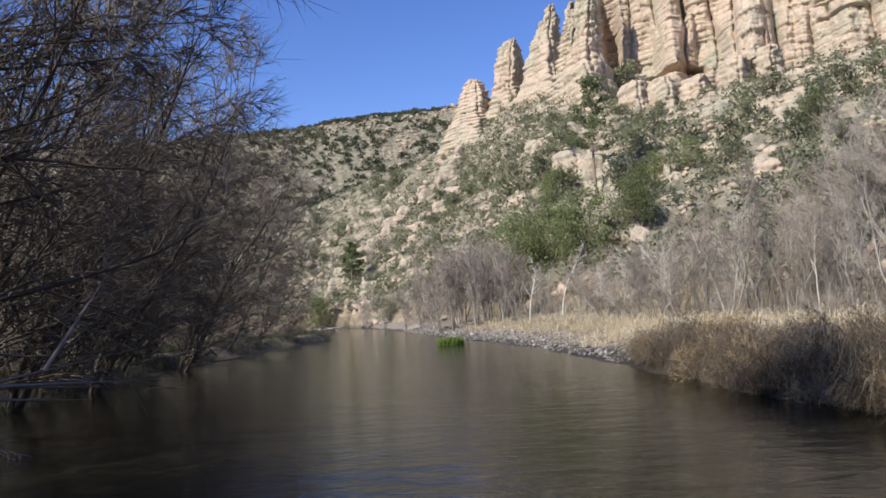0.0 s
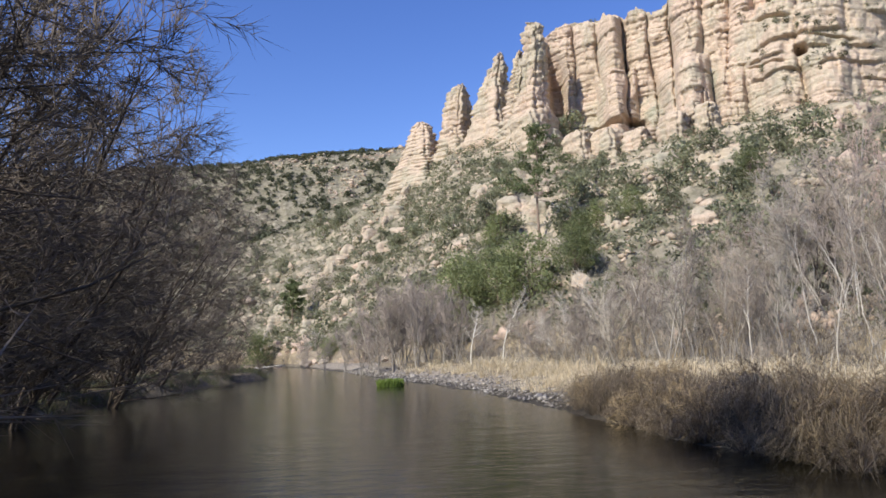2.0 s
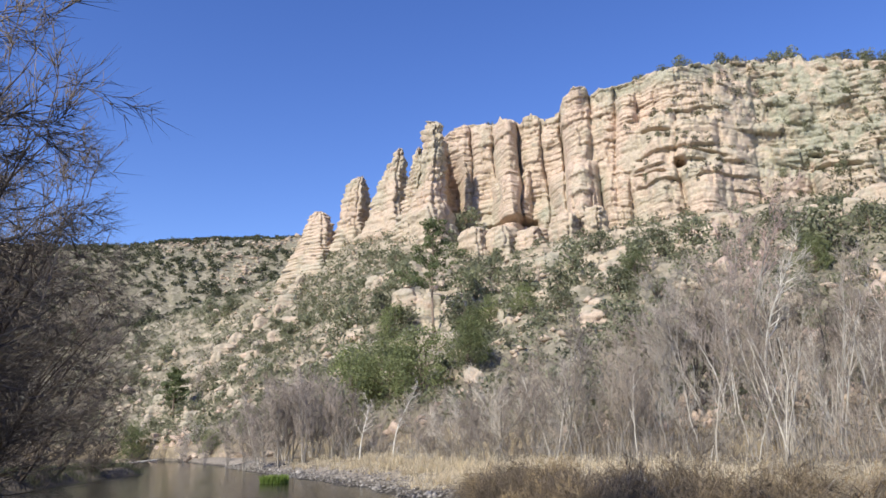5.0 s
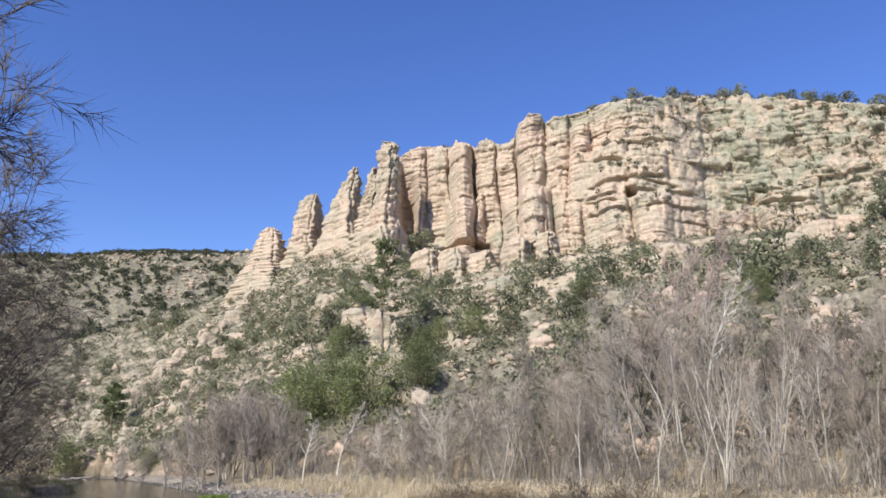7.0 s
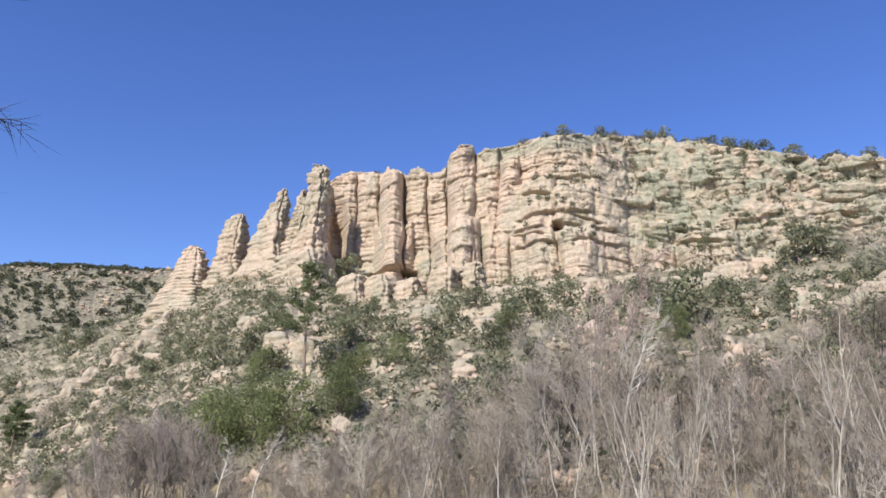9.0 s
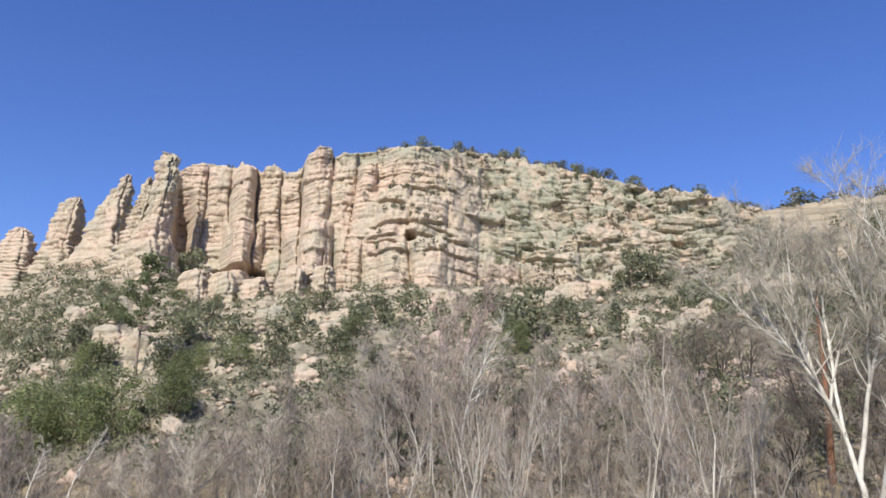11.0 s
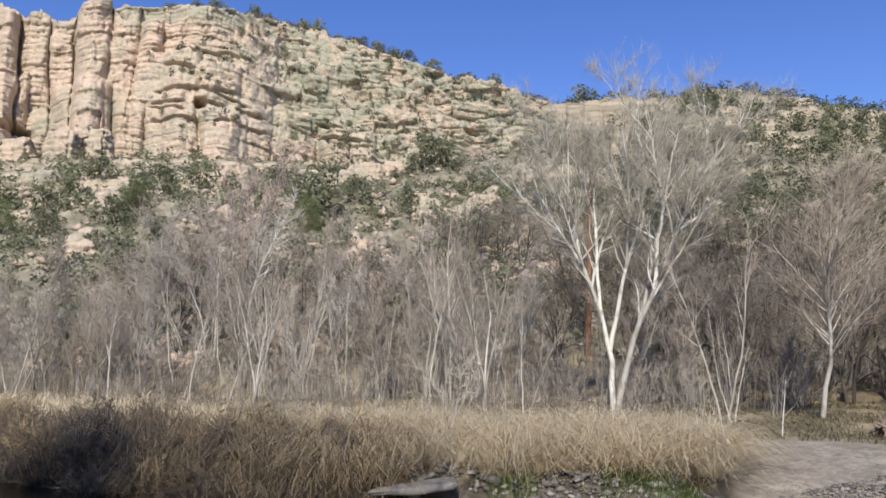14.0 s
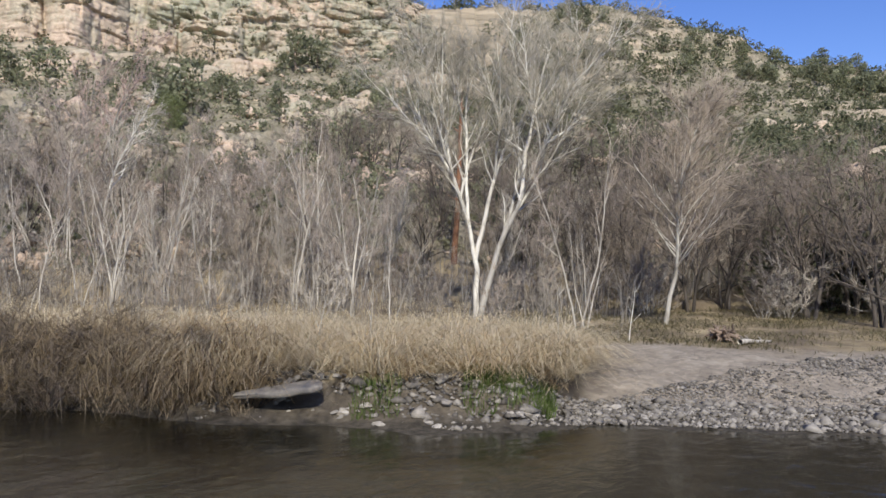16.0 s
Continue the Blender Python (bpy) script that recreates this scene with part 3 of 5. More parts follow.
def layered_rock(name, az, r, foot, sides, heightm, seed, label, category, group="", depth=1.0, n=150, m=96, sink=18.0, turn=-38.0, weathered=0.25):
    """A bedded rock. sides: rows of (share of the height, metres to the left and to the right of the top)."""
    x0, y0 = polar(az, r)
    total = heightm + sink
    v = np.linspace(0, 1, n)[:, None]
    zz = v * total - sink
    th = np.linspace(0, 2 * np.pi, m, endpoint=False)[None]
    rows = np.array(sides, float) * np.array([1.0, 1.1, 1.1])
    share = np.clip(zz / heightm, 0, 1)
    left = np.interp(share, rows[:, 0], rows[:, 1]) - np.minimum(zz, 0) * 0.3
    right = np.interp(share, rows[:, 0], rows[:, 2]) - np.minimum(zz, 0) * 0.3
    mid, half = (right - left) / 2, (right + left) / 2
    out, joint, side = blocks(np.degrees(th) / 40 + seed * 3 + 0 * v, zz + 0 * th, 1.1, max(1.0, heightm * 0.075), 200 + seed)
    out2, joint2, side2 = blocks(np.degrees(th) / 40 + seed * 5 + 0 * v, zz + 0 * th, 0.5, max(0.5, heightm * 0.03), 260 + seed)
    lump = fbm(1.6 * np.cos(th) + seed, 1.6 * np.sin(th), zz * 0.10, 4, 62 + seed)
    big = min(1.0, 0.3 + heightm / 14)
    wear = smooth(0.4, 0.6, fbm(1.3 * np.cos(th) + seed, 1.3 * np.sin(th), zz * 0.22, 3, 70 + seed))
    crack = np.abs((th * 1.1 + 0.9 * fbm(np.cos(th), np.sin(th), zz * 0.10 + seed, 3, 72 + seed)) % 1.0 - 0.5)
    rough = (1.0 - share ** 12 * 0.3) * half + big * (0.8 * (out - 0.5) + 0.5 * (out2 - 0.5) + 2.0 * (lump - 0.5) + 0.25 * np.minimum(joint / 0.6, 1) ** 0.5 - 0.35 * wear * np.exp(-(joint / 0.2) ** 2) - 0.2 * wear * np.exp(-(joint2 / 0.12) ** 2) - 0.9 * np.exp(-(crack / 0.10) ** 2))
    c, s_ = np.cos(th), np.sin(th)
    sq = 1 / (np.abs(c) ** 9 + np.abs(s_) ** 9) ** (1 / 9)
    tr = radians(turn)
    p, q = c * sq * np.maximum(rough, 0.15), s_ * sq * np.maximum(rough, 0.15) * depth
    fit = 1 / (abs(math.cos(tr)) + 0.75 * depth * abs(math.sin(tr)))
    shove = 0.5 * big * (lattice(np.floor(zz / max(1.0, heightm * 0.075)).astype(np.int64), np.int64(2), np.int64(9), 300 + seed) - 0.5)
    a = mid + shove + (p * math.cos(tr) - q * math.sin(tr)) * fit
    b = (p * math.sin(tr) + q * math.cos(tr)) * fit * 1.2
    ca, sa = math.cos(radians(az)), math.sin(radians(az))
    pts = np.stack([x0 + a * ca + b * sa, y0 - a * sa + b * ca, foot + zz + 0.8 * big * (lump - 0.5)], -1).reshape(-1, 3)
    top = np.array([[x0, y0, foot + heightm + 0.2]])
    k = (n - 1) * m
    j = np.arange(m)
    cap = np.stack([k + j, k + (j + 1) % m, np.full(m, n * m)], -1)
    me = mesh_np(name, np.concatenate([pts, top]), [grid_faces(n, m, True), cap], M_ROCK)
    me.attributes.new("weathered", "FLOAT", "POINT").data.foreach_set("value", np.full(len(pts) + 1, weathered, np.float32))
    return tagged(new(name, me), label, category, group)


# ---- plants ----
def unit(v):
    return v / (np.linalg.norm(v) + 1e-9)


def grow(rs, start, way, length, radius, points, wander, lift, tip=0.25):
    """A wandering tapered line."""
    p, d, out = np.array(start, float), unit(np.array(way, float)), [np.array(start, float)]
    for i in range(points - 1):
        d = unit(d + rs.normal(0, wander, 3) + np.array([0, 0, lift]))
        p = p + d * length / (points - 1)
        out.append(p)
    return np.array(out), radius * np.linspace(1, tip, points)


def side_way(rs, d, spread):
    q = unit(np.cross(d, unit(rs.normal(0, 1, 3))))
    return unit(d * math.cos(spread) + q * math.sin(spread))


def clothe(rs, p, q, tall, limbs, boughs, twigs, reach, start, twig_r, lift, twig_len, twig_pts, fork, lean_to, out, limb_w=0.5):
    """Limbs, boughs and twigs along a stem, added to the lists in out."""
    L, B, T = out
    last = len(p) - 1
    for k in range(limbs):
        f = start + (0.99 - start) * (k + rs.uniform(0, 1)) / limbs
        i = min(int(f * last), last - 1)
        at = p[i] + (p[i + 1] - p[i]) * (f * last - i)
        d = unit(p[i + 1] - p[i])
        ll = tall * reach * (1.15 - 0.75 * f) * rs.uniform(0.6, 1.2)
        lp, lq = grow(rs, at, side_way(rs, d, rs.uniform(*fork)) + np.array([lean_to[0], lean_to[1], 0]), ll, q[i] * limb_w + 0.004, 6, 0.12, lift, 0.3)
        L.append((lp, lq))
        for b in range(boughs):
            g = 0.2 + 0.8 * (b + rs.uniform(0, 1)) / boughs
            j = min(int(g * 5), 4)
            bat = lp[j] + (lp[j + 1] - lp[j]) * (g * 5 - j)
            bp, bq = grow(rs, bat, side_way(rs, unit(lp[j + 1] - lp[j]), rs.uniform(0.4, 0.9)), ll * 0.5 * rs.uniform(0.5, 1.1), max(lq[j] * 0.5, twig_r * 1.2), 3, 0.18, lift * 1.5, 0.5)
            B.append((bp, bq))
            for w in range(twigs):
                g2 = 0.1 + 0.9 * rs.uniform(0, 1)
                j2 = min(int(g2 * 2), 1)
                tat = bp[j2] + (bp[j2 + 1] - bp[j2]) * (g2 * 2 - j2)
                T.append(grow(rs, tat, side_way(rs, unit(bp[j2 + 1] - bp[j2]), rs.uniform(0.3, 0.8)), twig_len * rs.uniform(0.4, 1.1), twig_r, twig_pts, 0.15, lift * 2, 0.6))


def bare_tree_data(seed, tall, stems=3, fan=0.28, radius=0.10, limbs=9, boughs=6, twigs=9, reach=0.33, start=0.25, twig_r=0.006, lift=0.05, twig_len=0.9, twig_pts=2, fork=(0.5, 1.0), lean_to=(0, 0), stem_lean=(0, 0), crook=0.07, limb_w=0.5):
    """Lines of a leafless tree: stems, limbs, boughs and twigs."""
    rs = np.random.default_rng(seed)
    S, out = [], ([], [], [])
    for s in range(stems):
        turn = 2 * math.pi * (s + rs.uniform(-0.3, 0.3)) / stems
        lean = fan * rs.uniform(0.3, 1.2) if stems > 1 else fan * 0.3
        way = (math.sin(turn) * lean + stem_lean[0], math.cos(turn) * lean + stem_lean[1], 1)
        h = tall * rs.uniform(0.65, 1.0) * 0.9
        base = (1.2 * radius * math.sin(turn) * (stems > 1), 1.2 * radius * math.cos(turn) * (stems > 1), -0.3)
        p, q = grow(rs, base, way, h, radius * rs.uniform(0.6, 1.0), 12, crook, 0.03, 0.12)
        S.append((p, q))
        clothe(rs, p, q, tall, limbs, boughs, twigs, reach, start, twig_r, lift, twig_len, twig_pts, fork, lean_to, out, limb_w)
    return S, *out


# stems of the sycamore: the stem it leaves (-1: the ground), the share along it, lean at the start and end in degrees, length, radius
SYCAMORE = [(-1, 0, 2, -40, 10.3, 0.125), (0, 0.63, -10, 4, 6.0, 0.07), (0, 0.72, -32, -18, 3.6, 0.05), (0, 0.27, 11, 16, 8.6, 0.10), (0, 0.53, 8, 26, 4.2, 0.06),
            (3, 0.62, -18, -34, 3.8, 0.05), (3, 0.55, 30, 10, 4.4, 0.06), (-1, 0, 12, 31, 10.6, 0.13), (7, 0.5, 8, 12, 6.2, 0.08), (7, 0.62, 22, 14, 6.2, 0.07), (7, 0.72, 55, 40, 2.6, 0.05),
            (0, 0.4, -4, 3, 7.6, 0.075), (0, 0.48, -22, -12, 5.6, 0.06), (7, 0.34, 14, 5, 6.8, 0.08), (7, 0.45, 32, 27, 5.4, 0.06), (3, 0.4, 4, -4, 5.4, 0.06),
            (0, 0.8, -48, -28, 3.4, 0.045), (3, 0.85, -4, -16, 3.2, 0.045), (1, 0.5, -16, -24, 3.4, 0.045), (3, 0.72, 14, 24, 3.8, 0.045), (8, 0.5, -6, -12, 3.8, 0.045), (9, 0.45, 32, 40, 3.4, 0.045), (11, 0.5, -12, -20, 3.4, 0.045)]


def sycamore_tree(az, r):
    rs = np.random.default_rng(77)
    root = new("sycamore_tree")
    lines, out = [], ([], [], [])
    for k, (of, share, a0, a1, length, radius) in enumerate(SYCAMORE):
        n = 14
        start = np.array([0.12 * (k > 0), 0, -0.3])
        if of >= 0:
            p = lines[of][0]
            i = share * (len(p) - 1)
            start = p[int(i)] + (p[int(i) + 1] - p[int(i)]) * (i - int(i))
        ang = np.radians(np.linspace(a0, a1, n) + rs.normal(0, 3, n))
        dep = np.radians(rs.uniform(-16, 16) + rs.normal(0, 3, n))
        step = np.stack([np.sin(ang), np.sin(dep), np.cos(ang) * np.cos(dep)], -1) * length / (n - 1)
        p = np.concatenate([[start], start + np.cumsum(step, 0)[:-1]])
        q = np.linspace(radius, 0.018, n)
        lines.append((p, q))
        part_me("stem", tube_mesh("stem", [([(p, q)], 8)], M_WHITE), root)
        clothe(rs, p, q, 9, 11 if length > 5 else 8, 6, 7, 0.25, 0.34 if length > 8 else 0.2, 0.0065, 0.06, 0.8, 2, (0.35, 0.9), (0, 0), out)
        for extra in range(2 if length > 5 else 1):
            i = int(rs.uniform(0.45, 0.85) * (n - 1))
            e = grow(rs, p[i], side_way(rs, unit(p[i + 1] - p[i]), rs.uniform(0.3, 0.6)), rs.uniform(1.8, 3.2), q[i] * 0.7, 8, 0.06, 0.05, 0.2)
            part_me("stem", tube_mesh("stem", [([e], 6)], M_WHITE), root)
            clothe(rs, *e, 9, 7, 5, 8, 0.24, 0.2, 0.0065, 0.06, 0.8, 2, (0.35, 0.9), (0, 0), out)
    for line in out[0]:
        part_me("limb", tube_mesh("limb", [([line], 4)], M_WHITE), root)
    part_me("crown", mesh_groups("crown", [(out[1], 3, M_TWIGTAN), (out[2], 3, M_TWIGTAN)]), root, "fine grey-tan twigs")
    x, y = polar(az, r)
    put(root, x, y, -radians(az), 1.0, squash=0.95)
    return tagged(root, "large white-barked sycamore with several spreading trunks, leafless", "tree")


def bare_tree(name, seed, bark, twig, label, group, limb_parts=False, category="tree", sides=7, **kw):
    S, L, B, T = bare_tree_data(seed, **kw)
    root = new(name)
    for line in S:
        part_me("stem", tube_mesh("stem", [([line], sides)], bark), root)
    if limb_parts:
        for line in L:
            part_me("limb", tube_mesh("limb", [([line], 6)], bark), root)
    crown = mesh_groups("crown", [(L if not limb_parts else [], 4 if sides > 4 else 3, bark), (B, 3, twig), (T, 3, twig)])
    part_me("crown", crown, root, "fine bare twigs")
    return tagged(root, label, category, group)


def put(ob, x, y, turn=0.0, scale=1.0, sink=0.05, tilt=0.0, squash=1.0):
    ob.matrix_basis = Matrix.LocRotScale((x, y, ground_z(x, y) - sink), Euler((tilt, 0, turn)), (scale, scale, scale * squash))
    return ob


def copies(kinds, places, rs):
    """Stands copies of the kinds at places of (x, y, scale); the first of each kind is the original itself."""
    used = set()
    for n, (x, y, s) in enumerate(places):
        k = kinds[n % len(kinds)]
        turn = rs.uniform(0, 2 * math.pi)
        if k not in used:
            used.add(k)
            put(k, x, y, turn, s)
        else:
            m = Matrix.LocRotScale((x, y, ground_z(x, y) - 0.05), Euler((0, 0, turn)), None)
            k2 = copy_thing(k, m)
            k2.scale = (s, s, s)


def leaf_cloud(rs, centres, radii, count, size, flat=0.8):
    """Small leaf clumps (crossed kites) spread through lumps."""
    w = np.asarray(radii) ** 2
    pick = rs.choice(len(centres), count, p=w / w.sum())
    d = rs.normal(0, 1, (count, 3))
    d /= np.linalg.norm(d, axis=1)[:, None]
    d *= rs.uniform(0.55, 1.08, (count, 1)) ** 0.6
    c = np.asarray(centres)[pick] + d * np.asarray(radii)[pick, None] * np.array([1, 1, flat])
    a = rs.normal(0, 1, (count, 3))
    a /= np.linalg.norm(a, axis=1)[:, None]
    b = np.cross(a, rs.normal(0, 1, (count, 3)))
    b /= np.linalg.norm(b, axis=1)[:, None]
    s = size * rs.uniform(0.5, 1.3, (count, 1))
    n = np.cross(a, b) * s * 0.35
    v = np.stack([c - a * s, c + b * s * 0.5 + n, c + a * s, c - b * s * 0.5 + n], 1).reshape(-1, 3)
    f = np.arange(count * 4).reshape(-1, 4)
    return v, f


def evergreen(name, seed, tall, wide, leaf, lumps, count, size, label, category, group="", trunk=0.12, base=0.1, limb_parts=False):
    rs = np.random.default_rng(seed)
    root = new(name)
    cs, rad, limbs = [], [], []
    for k in range(lumps):
        h = base + (0.92 - base) * (k + 0.5) / lumps
        w = wide * 0.5 * math.sin(math.pi * min(0.98, 0.22 + 0.75 * h)) * rs.uniform(0.45, 1.0)
        a = rs.uniform(0, 2 * math.pi)
        c = np.array([w * math.cos(a), w * math.sin(a), tall * h])
        cs.append(c), rad.append(wide * rs.uniform(0.16, 0.30))
        limbs.append((np.array([[0, 0, tall * h * 0.45], [c[0] * 0.5, c[1] * 0.5, tall * h * 0.75], c]), np.array([trunk * 0.5, trunk * 0.3, trunk * 0.1])))
    tr, tq = grow(rs, (0, 0, -0.3), (rs.uniform(-0.1, 0.1), rs.uniform(-0.1, 0.1), 1), tall * 0.85, trunk, 7, 0.08, 0.05, 0.2)
    part_me("trunk", tube_mesh("trunk", [([(tr, tq)], 7), ([] if limb_parts else limbs[::3], 3)], M_PINEBARK), root)
    for line in limbs if limb_parts else []:
        part_me("limb", tube_mesh("limb", [([line], 4)], M_PINEBARK), root)
    v, f = leaf_cloud(rs, cs, rad, count, size)
    part_me("crown", mesh_np("crown", v, [f], leaf), root)
    return tagged(root, label, category, group)


def blades(name, x, y, tall, wide, lean, m, seed, label, category, drop=0.03, pull=(0, 0)):
    """Bent blades of grass or stems standing at x, y: one object."""
    rs = np.random.default_rng(seed)
    n = len(x)
    z = height(x, y) - drop
    h = tall * rs.uniform(0.45, 1.15, n)
    a = rs.uniform(0, 2 * np.pi, n)
    d = np.stack([np.cos(a), np.sin(a)], -1) * (lean * rs.uniform(0.2, 1.3, n) * h)[:, None] + np.array(pull) * h[:, None]
    w = rs.uniform(0, 2 * np.pi, n)
    side = np.stack([np.cos(w), np.sin(w)], -1) * (wide * rs.uniform(0.6, 1.3, n))[:, None]
    p = np.stack([x, y], -1)
    pts = np.stack([np.concatenate([p - side, z[:, None]], 1), np.concatenate([p + side, z[:, None]], 1),
                    np.concatenate([p + d * 0.35 + side * 0.75, (z + 0.6 * h)[:, None]], 1), np.concatenate([p + d * 0.35 - side * 0.75, (z + 0.6 * h)[:, None]], 1),
                    np.concatenate([p + d, (z + h * np.maximum(0.3, 1 - 0.42 * lean))[:, None]], 1)], 1).reshape(-1, 3)
    k = np.arange(n)[:, None] * 5
    me = mesh_np(name, pts, [k + np.array([[0, 1, 2, 3]]), k + np.array([[3, 2, 4]])], m)
    return tagged(new(name, me), label, category, kind="stuff")


def scatter(rs, n, az, r, keep=None, clump=0.0):
    """n points in a sector of bearings and distances, where keep(x, y) holds, gathered in clumps."""
    X, Y = np.zeros(0), np.zeros(0)
    while len(X) < n:
        a = rs.uniform(*az, n)
        d = np.sqrt(rs.uniform(r[0] ** 2, r[1] ** 2, n))
        x, y = polar(a, d)
        ok = np.ones(n, bool) if keep is None else keep(x, y)
        if clump:
            ok &= rs.uniform(0, 1, n) < smooth(0.5 - clump / 2, 0.5 + clump / 4, fbm(x * 0.55, y * 0.55, 0, 3, 77))
        X, Y = np.concatenate([X, x[ok]]), np.concatenate([Y, y[ok]])
    return X[:n], Y[:n]


def boulder_mesh(seed, m, name="boulder", flat=0.75, squash=1.0):
    bm = bmesh.new()
    bmesh.ops.create_icosphere(bm, subdivisions=3 if m is M_ROCK else 2, radius=1)
    rs = np.random.default_rng(seed)
    cuts = [(unit(rs.normal(0, 1, 3)), rs.uniform(0.42, 0.75)) for _ in range(13 if m is M_ROCK else 9)]
    for vert in bm.verts:
        p = np.array(vert.co)
        for d, lim in cuts:
            over = p @ d - lim
            if over > 0:
                p = p - d * over * 0.98
        p = p * (1 + 0.10 * (float(fbm(p[0] * 2 + seed, p[1] * 2, p[2] * 2, 2, 5)) - 0.5))
        vert.co = (p[0], p[1] * squash, p[2] * flat)
    me = bpy.data.meshes.new(name)
    bm.to_mesh(me)
    bm.free()
    me.materials.append(m)
    return me


def stone_heap(name, x, y, size, m, seed, label):
    """Many small stones as one object: each a squashed octahedron with its own tilt."""
    rs = np.random.default_rng(seed)
    n = len(x)
    o = np.array([[1, 0, 0], [0, 1, 0], [-1, 0, 0], [0, -1, 0], [0, 0, 1], [0, 0, -1]], float)
    s = size * rs.lognormal(0, 0.45, n)
    k = o[None] * (s[:, None] * rs.uniform(0.7, 1.3, (n, 3)) * np.array([1, 1, 0.6]))[:, None] + rs.normal(0, 0.16, (n, 6, 3)) * s[:, None, None]
    a = rs.uniform(0, 6.3, n)
    c, q = np.cos(a)[:, None], np.sin(a)[:, None]
    pts = np.stack([k[..., 0] * c - k[..., 1] * q + x[:, None], k[..., 0] * q + k[..., 1] * c + y[:, None], k[..., 2] + (height(x, y) + 0.25 * s)[:, None]], -1).reshape(-1, 3)
    f = np.array([[0, 1, 4], [1, 2, 4], [2, 3, 4], [3, 0, 4], [1, 0, 5], [2, 1, 5], [3, 2, 5], [0, 3, 5]])
    f = (np.arange(n)[:, None, None] * 6 + f[None]).reshape(-1, 3)
    return tagged(new(name, mesh_np(name, pts, [f], m)), label, "stones", kind="stuff")


def shrub_stuff(name, x, y, size, leaf, per, kite, seed, label, z=None):
    """Low leafy scrub too thick to count."""
    rs = np.random.default_rng(seed)
    s = size * rs.uniform(0.5, 1.4, len(x))
    z = height(x, y) if z is None else z
    c = np.stack([x, y, z + 0.4 * s], -1)
    c = np.concatenate([c, c + rs.normal(0, 0.45, c.shape) * s[:, None]])
    c[len(x):, 2] = z + rs.uniform(0.2, 0.7, len(x)) * s
    v, f = leaf_cloud(rs, c, np.concatenate([s * 0.6, s * 0.45]), per * len(x), kite, 0.75)
    return tagged(new(name, mesh_np(name, v, [f], leaf)), label, "scrub", kind="stuff")


def pine_tree(seed, tall, label):
    """A long-needled pine: bare lower trunk, whorls of limbs with needle tufts."""
    rs = np.random.default_rng(seed)
    root = new("pine_tree")
    tr, tq = grow(rs, (0, 0, -0.4), (0.01, 0.02, 1), tall, 0.24, 12, 0.02, 0.02, 0.15)
    part_me("trunk", tube_mesh("trunk", [([(tr, tq)], 9)], M_PINEBARK), root)
    limbs, cs, rad = [], [], []
    for k in range(46):
        f = 0.34 + 0.64 * (k + rs.uniform(0, 1)) / 46
        i = min(int(f * 11), 10)
        p = tr[i] + (tr[i + 1] - tr[i]) * (f * 11 - i)
        a = rs.uniform(0, 2 * math.pi)
        l = tall * (0.30 * (1.1 - f) + 0.07) * rs.uniform(0.5, 1.25)
        lp, lq = grow(rs, p, (math.cos(a), math.sin(a), 0.12), l, 0.055, 5, 0.10, 0.05, 0.3)
        limbs.append((lp, lq))
        for j in (2, 3, 4):
            cs.append(lp[j] + rs.normal(0, 0.15, 3)), rad.append(rs.uniform(0.45, 0.85))
    cs.append(tr[-1]), rad.append(0.6)
    part_me("limbwork", tube_mesh("limbwork", [(limbs, 5)], M_PINEBARK), root)
    v, f = leaf_cloud(rs, cs, rad, 6000, 0.2, 0.6)
    part_me("crown", mesh_np("crown", v, [f], M_PINE), root)
    return tagged(root, label, "pine tree")


def tussocks(name, cx, cy, per, tall, reach, wide, m, seed, label, category="grass"):
    """Clumps of long blades that arch outward and hang over: one object."""
    rs = np.random.default_rng(seed)
    n = len(cx) * per
    size = np.repeat(rs.uniform(0.3, 1.3, len(cx)) ** 1.4 + 0.25, per)
    tilt = np.repeat(rs.uniform(0, 2 * np.pi, len(cx)), per)
    x = np.repeat(cx, per) + rs.normal(0, 0.08, n)
    y = np.repeat(cy, per) + rs.normal(0, 0.08, n)
    z = height(x, y) - 0.04
    a = np.where(rs.uniform(0, 1, n) < 0.5, rs.uniform(0, 2 * np.pi, n), tilt + rs.normal(0, 0.6, n))
    h = tall * size * rs.uniform(0.3, 1.1, n)
    l = reach * size * rs.uniform(0.4, 1.3, n)
    d = np.stack([np.cos(a), np.sin(a)], -1)
    w = np.stack([-d[:, 1], d[:, 0]], -1) * (wide * rs.uniform(0.6, 1.3, n))[:, None]
    droop = rs.uniform(-0.05, 0.75, n)
    p = np.stack([x, y], -1)

    def at(q, hh, k):
        return np.concatenate([p + d * (l * q)[:, None] + w * k, (z + hh)[:, None]], 1)

    pts = np.stack([at(0, 0 * h, -1), at(0, 0 * h, 1), at(0.28, 0.74 * h, 0.9), at(0.28, 0.74 * h, -0.9), at(0.62, 0.98 * h, 0.7), at(0.62, 0.98 * h, -0.7), at(1.0, h * droop, 0)], 1).reshape(-1, 3)
    k = np.arange(n)[:, None] * 7
    me = mesh_np(name, pts, [np.concatenate([k + np.array([[0, 1, 2, 3]]), k + np.array([[3, 2, 4, 5]])]), k + np.array([[5, 4, 6]])], m)
    return tagged(new(name, me), label, category, kind="stuff")

